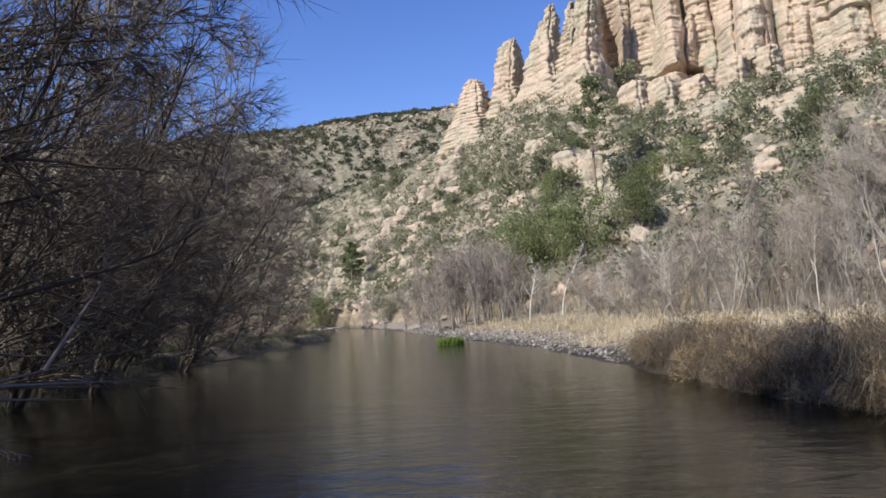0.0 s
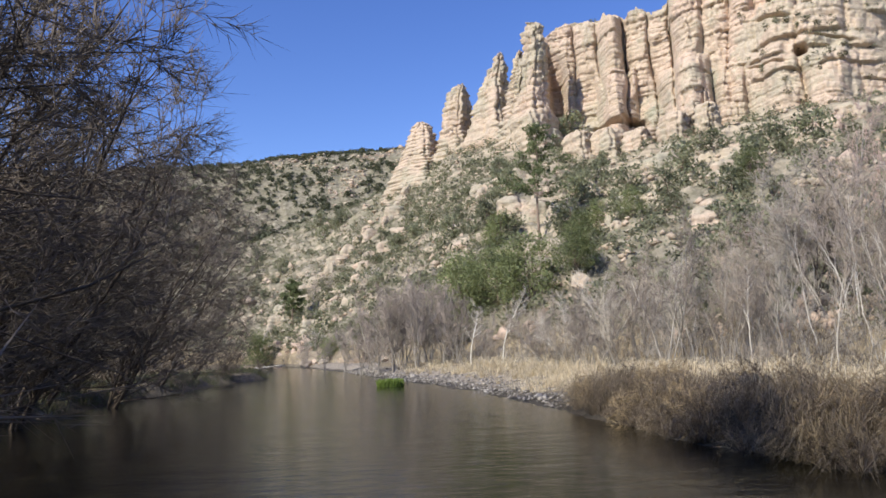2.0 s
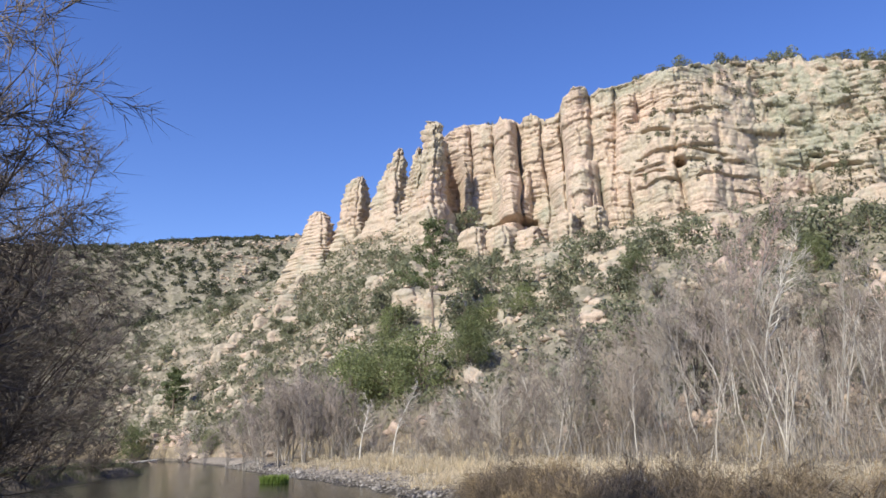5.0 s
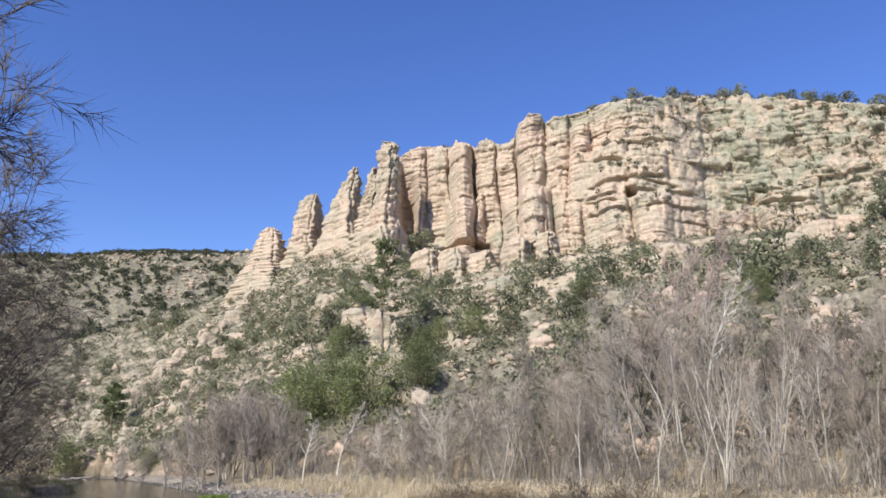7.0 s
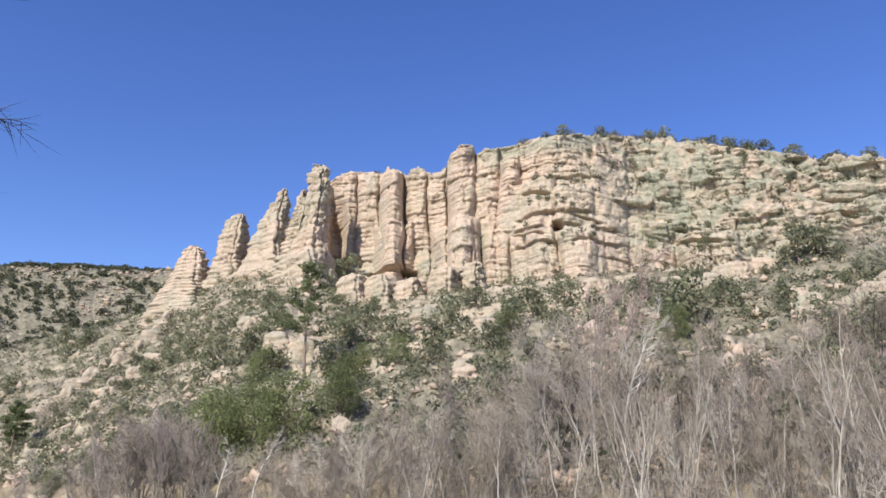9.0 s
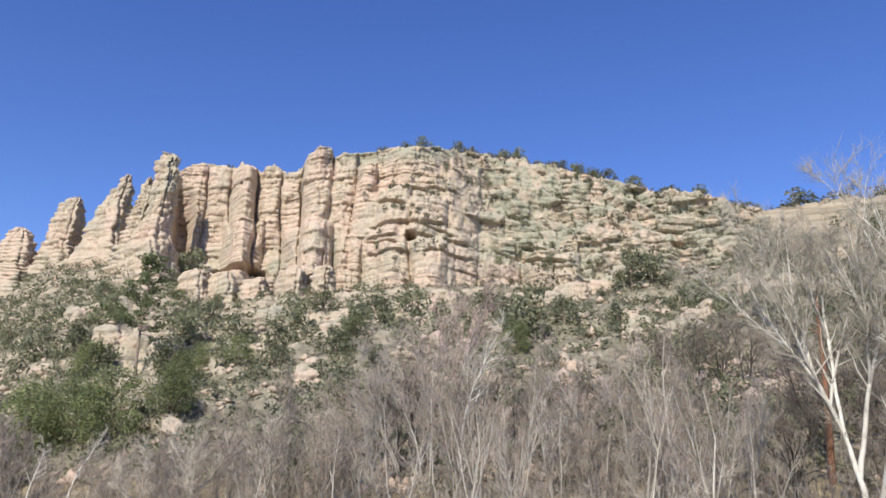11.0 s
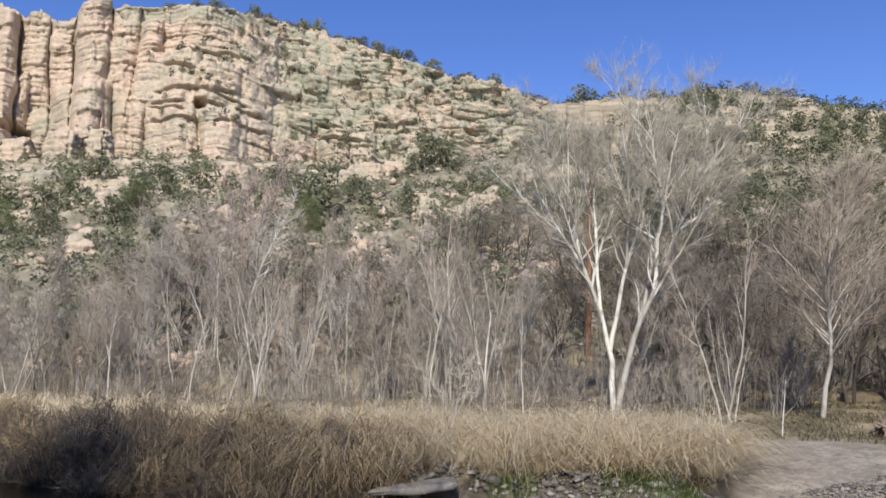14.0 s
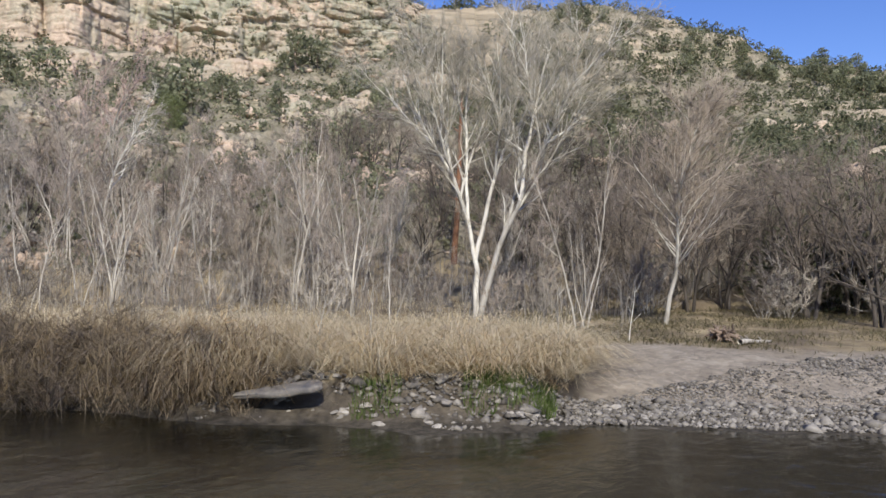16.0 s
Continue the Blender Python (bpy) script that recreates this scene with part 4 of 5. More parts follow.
# ---- the large structure ----
build_ground()
build_water()
build_cliff()
SPIRES = "spires on the ridge"
layered_rock("rock_spire", 2.95, 229, 54, [(0, 8.4, 5.6), (0.25, 7.0, 4.8), (0.5, 5.8, 4.2), (0.75, 4.2, 3.3), (0.92, 2.6, 2.3), (1, 1.3, 1.2)], 15.2, 1, "lower sandstone pinnacle at the ridge's end with a shaded side", "rock spire", SPIRES, 0.6, sink=11.0)
layered_rock("rock_spire", 5.95, 224, 57, [(0, 7.6, 4.9), (0.32, 5.6, 2.9), (0.6, 4.5, 2.9), (0.85, 3.3, 2.5), (0.95, 2.0, 1.9), (1, 1.0, 1.0)], 21.5, 2, "blocky layered sandstone spire with a notched top", "rock spire", SPIRES)
layered_rock("rock_spire", 8.95, 212, 59, [(0, 9.4, 4.8), (0.2, 7.9, 2.9), (0.4, 6.5, 2.2), (0.6, 5.0, 1.9), (0.8, 3.0, 1.5), (0.93, 1.7, 1.1), (1, 0.7, 0.6)], 24.0, 3, "pointed sandstone spire with layered sides", "rock spire", SPIRES, 0.9)
layered_rock("rock_spire", 11.55, 186, 56, [(0, 6.4, 3.6), (0.15, 5.0, 2.2), (0.4, 3.5, 1.8), (0.7, 2.5, 2.1), (0.9, 2.1, 2.0), (1, 1.3, 1.2)], 24.0, 4, "tallest sandstone spire with a blunt top", "rock spire", SPIRES, 0.95)
layered_rock("rock_spire", 10.35, 190, 59, [(0, 3.8, 3.2), (0.4, 2.7, 2.5), (0.8, 1.6, 1.6), (1, 0.6, 0.6)], 15.6, 5, "lower sandstone shoulder leaning on the tallest spire", "rock spire", SPIRES)
FOOTINGS = "rock footings below the spires"
for k, (a, r, z, l, q, h) in enumerate(((6.2, 219, 52, 5.0, 5.0, 7.5), (8.6, 206, 49, 6.0, 6.0, 10.0), (10.9, 183, 46, 4.5, 4.2, 11.0), (14.4, 176, 42, 3.4, 3.2, 7.5), (16.4, 174, 42, 3.6, 3.4, 7.0), (18.6, 171, 42, 3.4, 3.2, 5.5), (21.2, 165, 42, 3.4, 3.2, 6.5), (23.3, 162, 42, 2.2, 2.2, 7.0))):
    layered_rock("rock_footing", a, r, z, [(0, l, q), (0.6, l * 0.96, q * 0.95), (0.92, l * 0.88, q * 0.86), (1, l * 0.7, q * 0.7)], h, 10 + k, "broken reddish-tan rock mass at the foot of the cliff", "rock footing", FOOTINGS, 0.8, n=80, m=80)
LEDGES = "rock ledges of the slope"
nr = np.random.default_rng(19)
ledges = []
for a0, r0, a1, r1, count, wide, tall in ((16.2, 112, 17.8, 132, 6, 2.4, 3.6), (18.2, 136, 21.0, 154, 6, 3.2, 4.5), (22.3, 92, 23.2, 112, 7, 2.0, 3.0), (23.4, 116, 25.4, 140, 7, 2.6, 4.0), (45.3, 124, 46.9, 100, 5, 3.2, 5.0), (47.6, 104, 51.0, 117, 6, 3.4, 5.5), (46.8, 90, 48.2, 82, 4, 2.2, 3.2), (35.5, 84, 36.3, 96, 5, 1.9, 3.6),
                                          (54.5, 81, 58.0, 84, 4, 2.0, 3.2), (-8.4, 196, -6.0, 204, 5, 3.0, 4.0), (-5.5, 204, -1.5, 216, 7, 3.6, 5.0), (-1.0, 206, 2.0, 222, 5, 3.8, 5.0), (-3.5, 176, 0.5, 196, 6, 2.8, 3.6), (8.9, 142, 11.2, 139, 5, 3.2, 5.5), (6.8, 165, 9.0, 160, 4, 3.4, 4.5), (12.4, 130, 14.0, 142, 4, 3.0, 4.0),
                                          (28.5, 140, 33, 142, 6, 3.2, 4.0), (37, 140, 44, 142, 9, 3.4, 4.5), (53, 132, 60, 138, 8, 3.4, 4.5), (62, 120, 75, 130, 10, 3.2, 4.0), (76, 140, 88, 150, 8, 3.2, 4.0), (40, 100, 43.5, 92, 4, 2.0, 3.0), (29, 88, 31.5, 96, 4, 2.0, 3.0), (-7.5, 178, -5.0, 182, 4, 2.6, 3.0), (64, 95, 70, 92, 5, 2.6, 3.2)):
    for k in range(int(count * 1.7)):
        f = (k + nr.uniform(0.1, 0.9)) / int(count * 1.7)
        ledges.append((a0 + (a1 - a0) * f + nr.uniform(-0.35, 0.35), r0 + (r1 - r0) * f + nr.uniform(-3, 3), wide * nr.uniform(0.3, 0.85), tall * nr.uniform(0.35, 0.85)))
for k, (a, r, w, h) in enumerate(ledges):
    x, y = polar(a, r)
    layered_rock("rock_ledge", a, r, ground_z(x, y) - 0.45 * h, [(0, w, w), (0.55, w * 0.95, w * 0.9), (0.85, w * 0.8, w * 0.72), (1, w * 0.45, w * 0.4)], h, 30 + k, "pale broken sandstone ledge on the brushy slope", "rock ledge", LEDGES, 0.8, n=20, m=30, sink=2.0, turn=nr.uniform(-35, 20), weathered=0.6)


# ---- the grove on the far bank ----
rs = np.random.default_rng(3)
GROVE = "leafless trees of the grove"
saplings = [bare_tree("bare_tree", 100 + k, M_GREY if k % 3 == 2 else M_PALE, (M_TWIG, M_TWIGPURPLE, M_TWIGMID)[k % 3], "leafless slender pale-barked tree with a haze of fine twigs", GROVE,
                      tall=9.6 + 0.5 * (k % 2), stems=2 + k % 3, fan=(0.34, 0.26, 0.42)[k % 3], radius=0.07, limbs=11, boughs=6, twigs=8, twig_r=0.0095, start=0.22, reach=0.27, lift=0.06, fork=(0.35, 0.85), twig_len=0.8, crook=0.11) for k in range(6)]
# bearing, distance, size: the trees that stand out, then the purple stand upstream
places = [(*polar(a, r), s) for a, r, s in ((16.1, 47, 0.78), (19.4, 46, 1.0), (23.5, 43, 0.78), (28.4, 43, 0.82), (31.3, 50, 1.3), (37.3, 43, 0.66), (38.8, 46, 0.8), (43.0, 52, 1.05), (48.0, 46, 0.86), (51.5, 43, 0.75), 
                                           (14.7, 50, 0.7), (17.7, 51, 0.8), (21.2, 50, 0.85), (25.8, 47, 0.72), (33.6, 45, 0.8), (35.4, 47, 0.72), (40.8, 46, 0.74), (45.4, 47, 0.8), (29.6, 54, 1.35), (27.2, 57, 1.25), (32.8, 58, 1.3), (35.6, 60, 1.15), (38.2, 62, 1.1), (40.8, 60, 1.05), (44.6, 64, 1.0), (20.3, 56, 0.9), (24.6, 55, 0.9),
                                           (12.8, 55, 0.62), (11.0, 62, 0.6), (9.8, 68, 0.6), (66.5, 40, 0.5), (63.5, 42, 0.6), (69.8, 40, 0.5), (55.5, 44, 0.7), (52.8, 50, 0.85), (47.0, 55, 0.9))]
while len(places) < 84:
    a = rs.uniform(12, 77)
    r = float(section(a, 1)) + rs.uniform(-7, 9) * (1.0 if a > 18 else 0.7)
    if 55 < a and r < 42:
        continue
    places.append((*polar(a, r), 0.42 + 0.32 * rs.uniform(0, 1)))
copies(saplings, places, rs)
purple = [bare_tree("bare_tree", 160 + k, M_GREY, M_TWIGPURPLE, "leafless tree with a dense purplish-grey haze of twigs", GROVE, tall=10, stems=4, fan=0.3, radius=0.07, limbs=11, boughs=6, twigs=8, twig_r=0.012, start=0.12, reach=0.3, lift=0.06, fork=(0.4, 0.9), twig_len=0.9, crook=0.1) for k in range(2)]
copies(purple, [(*polar(a, r), s) for a, r, s in ((-1.9, 92, 0.8), (-0.7, 88, 1.0), (0.4, 86, 1.1), (1.2, 89, 1.25), (2.1, 85, 1.2), (3.0, 88, 1.2), (3.9, 86, 1.1), (4.9, 84, 0.9), (-1.2, 98, 1.0), (0.8, 98, 1.2), (2.6, 96, 1.2), (4.2, 95, 0.9), (-3.0, 108, 0.75), (-4.4, 122, 0.65), (-5.8, 138, 0.65), (7.0, 80, 0.6), (10.6, 64, 0.6), (13.4, 56, 0.62), (15.4, 54, 0.7))], rs)
slender = [bare_tree("bare_tree", 130 + k, M_PALE, M_TWIGMID, "slender white-stemmed leafless young tree at the grove's edge", GROVE,
                     tall=7.5 + k, stems=1 + k, fan=0.10, radius=0.062, limbs=9, boughs=3, twigs=3, twig_r=0.009, start=0.4, reach=0.2, lift=0.12, fork=(0.3, 0.6), twig_len=0.6) for k in range(3)]
places = []
while len(places) < 42:
    a = rs.uniform(24, 69)
    if 53.5 < a < 66:
        continue
    x, y = polar(a, float(section(a, 1)) + rs.uniform(-14, 3))
    if float(bank_distance(np.array([x]), np.array([y]))[0]) > 6.5:
        places.append((x, y, rs.uniform(0.6, 1.15)))
copies(slender, places, rs)
pink = bare_tree("bare_tree", 31, M_GREY, M_TWIGPINK, "tall leafless tree with reddish upper twigs", GROVE, tall=15.5, stems=3, fan=0.16, radius=0.13, limbs=14, boughs=6, twigs=7, start=0.35, twig_r=0.013, lift=0.08, reach=0.28, fork=(0.35, 0.75))
put(pink, *polar(32.6, 62), 0.4, 1.22)
pale = bare_tree("bare_tree", 33, M_WHITE, M_TWIG, "tall slender white-trunked leafless tree", GROVE, tall=12.5, stems=1, fan=0.2, radius=0.13, limbs=14, boughs=6, twigs=7, start=0.4, twig_r=0.010, reach=0.2)
put(pale, *polar(33.6, 53), 0.0, 1.12)
for a, r, s, turn in ((5.9, 74, 0.62, 2.0), (8.2, 73, 0.72, 0.5), (-8.8, 186, 0.8, 1.0)):
    x, y = polar(a, r)
    o = copy_thing(pale, Matrix.LocRotScale((x, y, ground_z(x, y) - 0.05), Euler((0, 0.12 * math.sin(7 * a), turn)), None))
    o.scale = (s, s, s)
for k, (a, r, s) in enumerate(((49.7, 80, 1.1), (51.6, 84, 1.05), (53.2, 78, 1.05), (47.9, 88, 0.9), (55.6, 80, 0.95), (61, 56, 1.1), (63.5, 60, 1.1), (58.5, 58, 1.0), (66, 58, 1.1), (68.5, 60, 1.1), (71, 58, 1.1), (74, 56, 1.0), (56.5, 62, 1.0), (67.8, 38, 0.75), (70.2, 40, 0.8), (74.2, 38, 0.85), (76.4, 40, 0.85), (80, 42, 1.0), (84, 40, 1.1), (77.5, 46, 0.9), (87, 44, 1.0), (75, 50, 0.9), (81.5, 36, 0.95), (85.5, 34, 1.0), (89, 38, 1.1), (78.5, 52, 1.0), (68, 50, 0.85), (64.5, 54, 0.9), (66, 47, 0.8), (69.5, 44, 0.9), (71, 48, 1.0), (73.5, 42, 0.85), (67.2, 43, 0.75), (75.5, 44, 0.9), (62.5, 47, 0.8), (70.5, 55, 1.0), (29, 56, 1.1), (30.6, 60, 1.2), (27.4, 62, 1.0), (35.2, 60, 0.9), (37.6, 58, 0.85), (40.2, 62, 0.9), (42.8, 60, 0.85), (57, 52, 1.0), (60.5, 50, 0.95), (55.5, 44, 0.8), (63, 44, 0.85))):
    if k == 0:
        dark = bare_tree("dark_tree", 41, M_BLACK, M_TWIGDARK, "dark-barked leafless tree at the slope's foot", "dark trees of the grove", tall=10, stems=3, fan=0.2, radius=0.11, limbs=12, boughs=6, twigs=7, twig_r=0.011, start=0.2)
        put(dark, *polar(a, r), 0.3, s)
    else:
        x, y = polar(a, r)
        copy_thing(dark, Matrix.LocRotScale((x, y, ground_z(x, y) - 0.1), Euler((0, 0, 1.3 * k)), None)).scale = (s, s, s)

sycamore_tree(59.2, 30)
roundtree = bare_tree("bare_tree", 17, M_WHITE, M_TWIGMID, "round-crowned leafless tree with a pale straight trunk", GROVE, tall=10.5, stems=1, radius=0.095, limbs=44, boughs=8, twigs=9, start=0.3, twig_r=0.0085, reach=0.27, lift=0.09, fork=(0.4, 0.85), limb_w=0.26)
put(roundtree, *polar(72.4, 30), 0.0, 1.22)

snag = new("dead_tree")
line = grow(np.random.default_rng(8), (0, 0, -0.3), (0.02, 0, 1), 10.5, 0.19, 9, 0.03, 0.02, 0.45)
part_me("trunk", tube_mesh("trunk", [([line], 9)], M_RED), snag)
for k in range(7):
    p = line[0][3 + k % 5]
    part_me("stub", tube_mesh("stub", [([grow(np.random.default_rng(50 + k), p, (math.sin(k * 2.1), math.cos(k * 2.1), 0.5), 0.9, 0.05, 4, 0.1, 0.02)], 5)], M_RED), snag)
tagged(snag, "dead standing trunk with reddish-brown stripped bark", "dead tree")
put(snag, *polar(57.6, 46))

# low leafless shrubs under the trees
shrubs = [bare_tree("bare_shrub", 400 + k, M_GREY, (M_TWIG, M_TWIGMID, M_TWIGDARK)[k % 3], "low leafless grey-brown shrub under the trees", "shrubs under the grove", category="shrub",
                    sides=3, tall=3.4, stems=6, fan=0.55, radius=0.026, limbs=5, boughs=2, twigs=5, twig_r=0.012, twig_len=0.7, start=0.06, lift=0.06) for k in range(3)]
spots = []
while len(spots) < 80:
    a = rs.uniform(-4, 66)
    f = float(section(a, 1))
    r = f + rs.uniform(-15, 4)
    x, y = polar(a, r)
    if bank_distance(x, y) > 4.6:
        spots.append((x, y, rs.uniform(0.5, 1.0)))
while len(spots) < 110:
    a = rs.uniform(-9, 3)
    x, y = polar(a, float(section(a, 1)) + rs.uniform(-4, 60))
    spots.append((x, y, rs.uniform(1.0, 1.8)))
for k in range(70):
    a = rs.uniform(60, 91)
    spots.append((*polar(a, rs.uniform(35, 52)), rs.uniform(0.7, 1.25)))
copies(shrubs, spots, rs)

# ---- thicket on the near bank ----
WILLOWS = "willows of the near bank"
# bark and twig colours are darkened to carry the thicket's shade
thick = [bare_tree("willow_tree", 200 + k, M_DARK, M_TWIGDARK, "dark leafless willow in the riverside thicket", WILLOWS,
                   tall=17, stems=3, fan=0.18, radius=0.13, limbs=17, boughs=7, twigs=6, twig_r=0.013, start=0.08, reach=0.3, lift=0.03, twig_len=1.3, fork=(0.5, 1.1)) for k in range(2)]
# spots with y under 14 are out of view, added to shade the thicket
spots = [(-21, 31, 1.0), (-24, 42, 1.0), (-20, 22, 1.0), (-20, 13, 1.0), (-25, 56, 0.95), (-18, 6, 1.0), (-26, 24, 1.1), (-16.5, 1, 0.95), (-17, -4, 1.0), (-19.5, 47, 0.95), (-20, 66, 0.8), (-22, 78, 0.7), (-19.5, 37, 1.0)]
copies(thick, spots, rs)
over = [bare_tree("willow_tree", 206 + k, M_DARK, M_TWIGDARK, "dark leafless willow overhanging the river", WILLOWS,
                  tall=18, stems=5, fan=0.30, radius=0.12, limbs=16, boughs=7, twigs=6, twig_r=0.014, start=0.05, reach=0.28, lift=0.01, twig_len=1.25, fork=(0.5, 1.1), stem_lean=(0.36 + 0.14 * k, 0.05), lean_to=(0.15, 0)) for k in range(2)]
# the last five stand out of view, added to shade river and far bank
for k, (x, y, s, turn) in enumerate(((-14.8, 27, 1.05, 0.1), (-14.8, 22.5, 1.1, -0.1), (-16.2, 34, 0.98, 0.2), (-17.0, 41, 1.0, 0.0), (-17.0, 51, 0.98, 0.2), (-17.0, 61, 0.95, -0.1), (-16.8, 71, 0.75, 0.1), (-16.3, 80, 0.42, 0), (-14.8, 33, 1.0, 0.1), (-15.2, 45, 0.9, -0.1), (-13.8, 17.5, 0.9, 0.3), (-15.2, 24, 0.8, 0.3), (-15.8, 30.5, 0.75, -0.1), (-17.2, 38, 0.75, 0.1), (-17.8, 47, 0.6, 0), (-13.5, 4.5, 1.0, 0.4), (-11.8, 0.3, 1.05, 0.5), (-14.5, -2.5, 1.1, 0.4), (-12.8, 8.2, 0.95, 0.3), (-10.5, 2.4, 1.1, 0.3))):
    if k < 2:
        put(over[k], x, y, turn, s)
    else:
        copy_thing(over[k % 2], Matrix.LocRotScale((x, y, ground_z(x, y) - 0.1), Euler((0, 0, turn)), None)).scale = (s, s, s)
leader = bare_tree("willow_tree", 210, M_DARK, M_TWIGDARK, "large dark leafless willow with long arching limbs over the water", WILLOWS,
                   tall=15, stems=3, fan=0.3, radius=0.2, limbs=16, boughs=8, twigs=7, twig_r=0.012, twig_pts=3, start=0.10, reach=0.5, lift=-0.02, lean_to=(0.5, 0.15))
put(leader, -12.6, 13.5)
arm = np.random.default_rng(211)
for k, (z, way, length, thick_) in enumerate(((8.0, (1, 0.42, 0.55), 10.5, 0.07), (5.6, (1, 0.25, 0.05), 9.0, 0.075), (7.4, (1, 0.12, 0.2), 8.5, 0.07), (9.0, (1, 0.75, 0.35), 9.5, 0.07), (9.5, (1, 0.2, 0.8), 9.0, 0.07), (8.6, (1, 0.9, 0.6), 9.0, 0.06), (6.6, (1, 0.6, 0.3), 9.5, 0.07))):
    reach_line = grow(arm, (0.3, 0.3, z * 0.9), way, length * 0.82, thick_, 11, 0.07, -0.012, 0.12)
    spray = ([], [], [])
    clothe(arm, *reach_line, 6, 12, 6, 6, 0.3, 0.4 if k == 0 else 0.15, 0.009, -0.03, 0.8, 3, (0.5, 1.0), (0, 0), spray)
    part_me("limb", mesh_groups("limb", [([reach_line], 6, M_DARK), (spray[0], 4, M_DARK), (spray[1], 3, M_TWIGDARK), (spray[2], 3, M_TWIGDARK)]), leader, "long arching limb with fine twigs")
for k, (x, y, s) in enumerate(((-18.6, 36, 1.5), (-21, 47, 1.4), (-17.5, 66, 0.95))):
    o = copy_thing(saplings[1 + k], Matrix.LocRotScale((x, y, ground_z(x, y) - 0.05), Euler((0, 0, k)), None))
    o.scale = (s, s, s)
spots = []
while len(spots) < 38:
    y = rs.uniform(10, 88)
    x = rs.uniform(-22, -12)
    if 0.2 < float(bank_distance(np.array([x]), np.array([y]))[0]) < 5:
        spots.append((x, y, rs.uniform(0.8, 1.6)))
copies([bare_tree("bare_shrub", 420, M_DARK, M_TWIGDARK, "low dark leafless shrub at the water's edge", "shrubs of the near bank", category="shrub", sides=3, tall=2.6, stems=7, fan=0.8, radius=0.02, limbs=4, boughs=3, twigs=6, twig_r=0.008, twig_len=0.6, start=0.08)], spots, rs)

# ---- evergreens ----
junipers = [evergreen("juniper_tree", 300 + k, 4.2, 3.8, M_JUNIPER, 16, 560, 0.26, "dark green juniper on the rocky slope", "juniper", "junipers of the slope") for k in range(4)]
spots = []
while len(spots) < 118:
    a = rs.uniform(-13, 92)
    rf, rc = float(section(a, 1)), float(section(a, 2))
    x, y = polar(a, rf + 5 + (rc - rf - 8) * rs.uniform(0, 1) ** 0.8)
    if not (10 < a < 12.6 and np.hypot(x, y) < 150) and rs.uniform(0, 1) < float(smooth(0.35, 0.6, fbm(x * 0.03, y * 0.03, 0, 2, 88))) + 0.15:
        spots.append((x, y, rs.uniform(0.4, 1.15)))
spots.append((*polar(13.8, 189), 1.7))
for a, r, s in ((5.0, 150, 1.2), (7.5, 140, 1.3), (9, 150, 1.4), (9, 128, 1.2), (13.6, 140, 1.4), (14.5, 135, 1.3), (15.6, 150, 1.3), (17.5, 132, 1.2), (13.5, 118, 1.3), (16.8, 116, 1.1), (20.5, 120, 1.2), (21.5, 134, 1.3), (26, 120, 1.3), (27.5, 130, 1.3), (38.3, 112, 1.7), (36.5, 118, 1.3), (30, 128, 1.4), (46, 140, 1.7), (47.5, 142, 1.5), (41, 118, 1.0)):
    spots.append((*polar(a, r), s))
for k in range(84):
    a = rs.uniform(54, 92)
    spots.append((*polar(a, float(section(a, 4)) - rs.uniform(0, 26)), rs.uniform(0.7, 1.2)))
copies(junipers, spots, rs)
face = CLIFF_FACE[0]
crest = face[-1]
crest_az = np.degrees(np.arctan2(crest[:, 0], crest[:, 1]))
rim_trees = [(28.9, 0.7), (30.3, 0.9), (33.0, 0.9), (36.8, 0.9), (37.8, 1.1), (41.0, 0.8), (42.2, 0.9), (43.3, 0.8), (44.6, 0.9), (46.5, 1.0), (49.2, 0.7), (51, 0.8), (57.4, 1.6)]
rim_trees = [(a, 1.25 * s) for a, s in rim_trees] + [(rs.uniform(26, 56), rs.uniform(0.3, 0.75)) for k in range(30)]
for k, (a, s) in enumerate(rim_trees):
    p = crest[int(np.abs(crest_az - a).argmin())]
    o = copy_thing(junipers[k % 4], Matrix.LocRotScale((p[0] * 1.006, p[1] * 1.006, p[2] - 0.3 * s), Euler((0, 0, 2.0 * k)), None))
    o.scale = (s, s, s * 0.85)
    tagged(o, "dark green juniper on the cliff's rim against the sky", group="junipers of the rim")
for k in range(38):
    i, j = int(rs.uniform(0.25, 0.97) * len(face)), int((0.30 + 0.62 * rs.uniform(0, 1) ** 0.8) * face.shape[1])
    p = face[i, j]
    s = rs.uniform(0.25, 0.6)
    o = copy_thing(junipers[k % 4], Matrix.LocRotScale((p[0], p[1], p[2] - 0.4 * s), Euler((0, 0, k)), None))
    o.scale = (s, s, s)
    tagged(o, "small green juniper rooted on a cliff ledge", group="junipers of the cliff")
oaks = [evergreen("evergreen_oak", 320 + k, 9.5, 8.0, M_OAK, 26, 5000, 0.19, "bright green evergreen oak at the slope's foot", "oak tree", "evergreen oaks", limb_parts=True) for k in range(2)]
copies(oaks, [(*polar(5.4, 104), 0.95), (*polar(10.3, 92), 0.9), (*polar(8.0, 100), 0.85), (*polar(13.6, 90), 0.6), (*polar(-9, 178), 0.9), (*polar(6.8, 104), 0.6), (*polar(4.3, 108), 0.55), (*polar(14.2, 108), 0.55), (*polar(15.3, 118), 0.5), (*polar(8.4, 128), 0.6), (*polar(-4, 150), 0.5), (*polar(-1.5, 140), 0.5), (*polar(17.8, 112), 0.45), (*polar(25.8, 112), 0.5), (*polar(37.5, 104), 0.5)], rs)
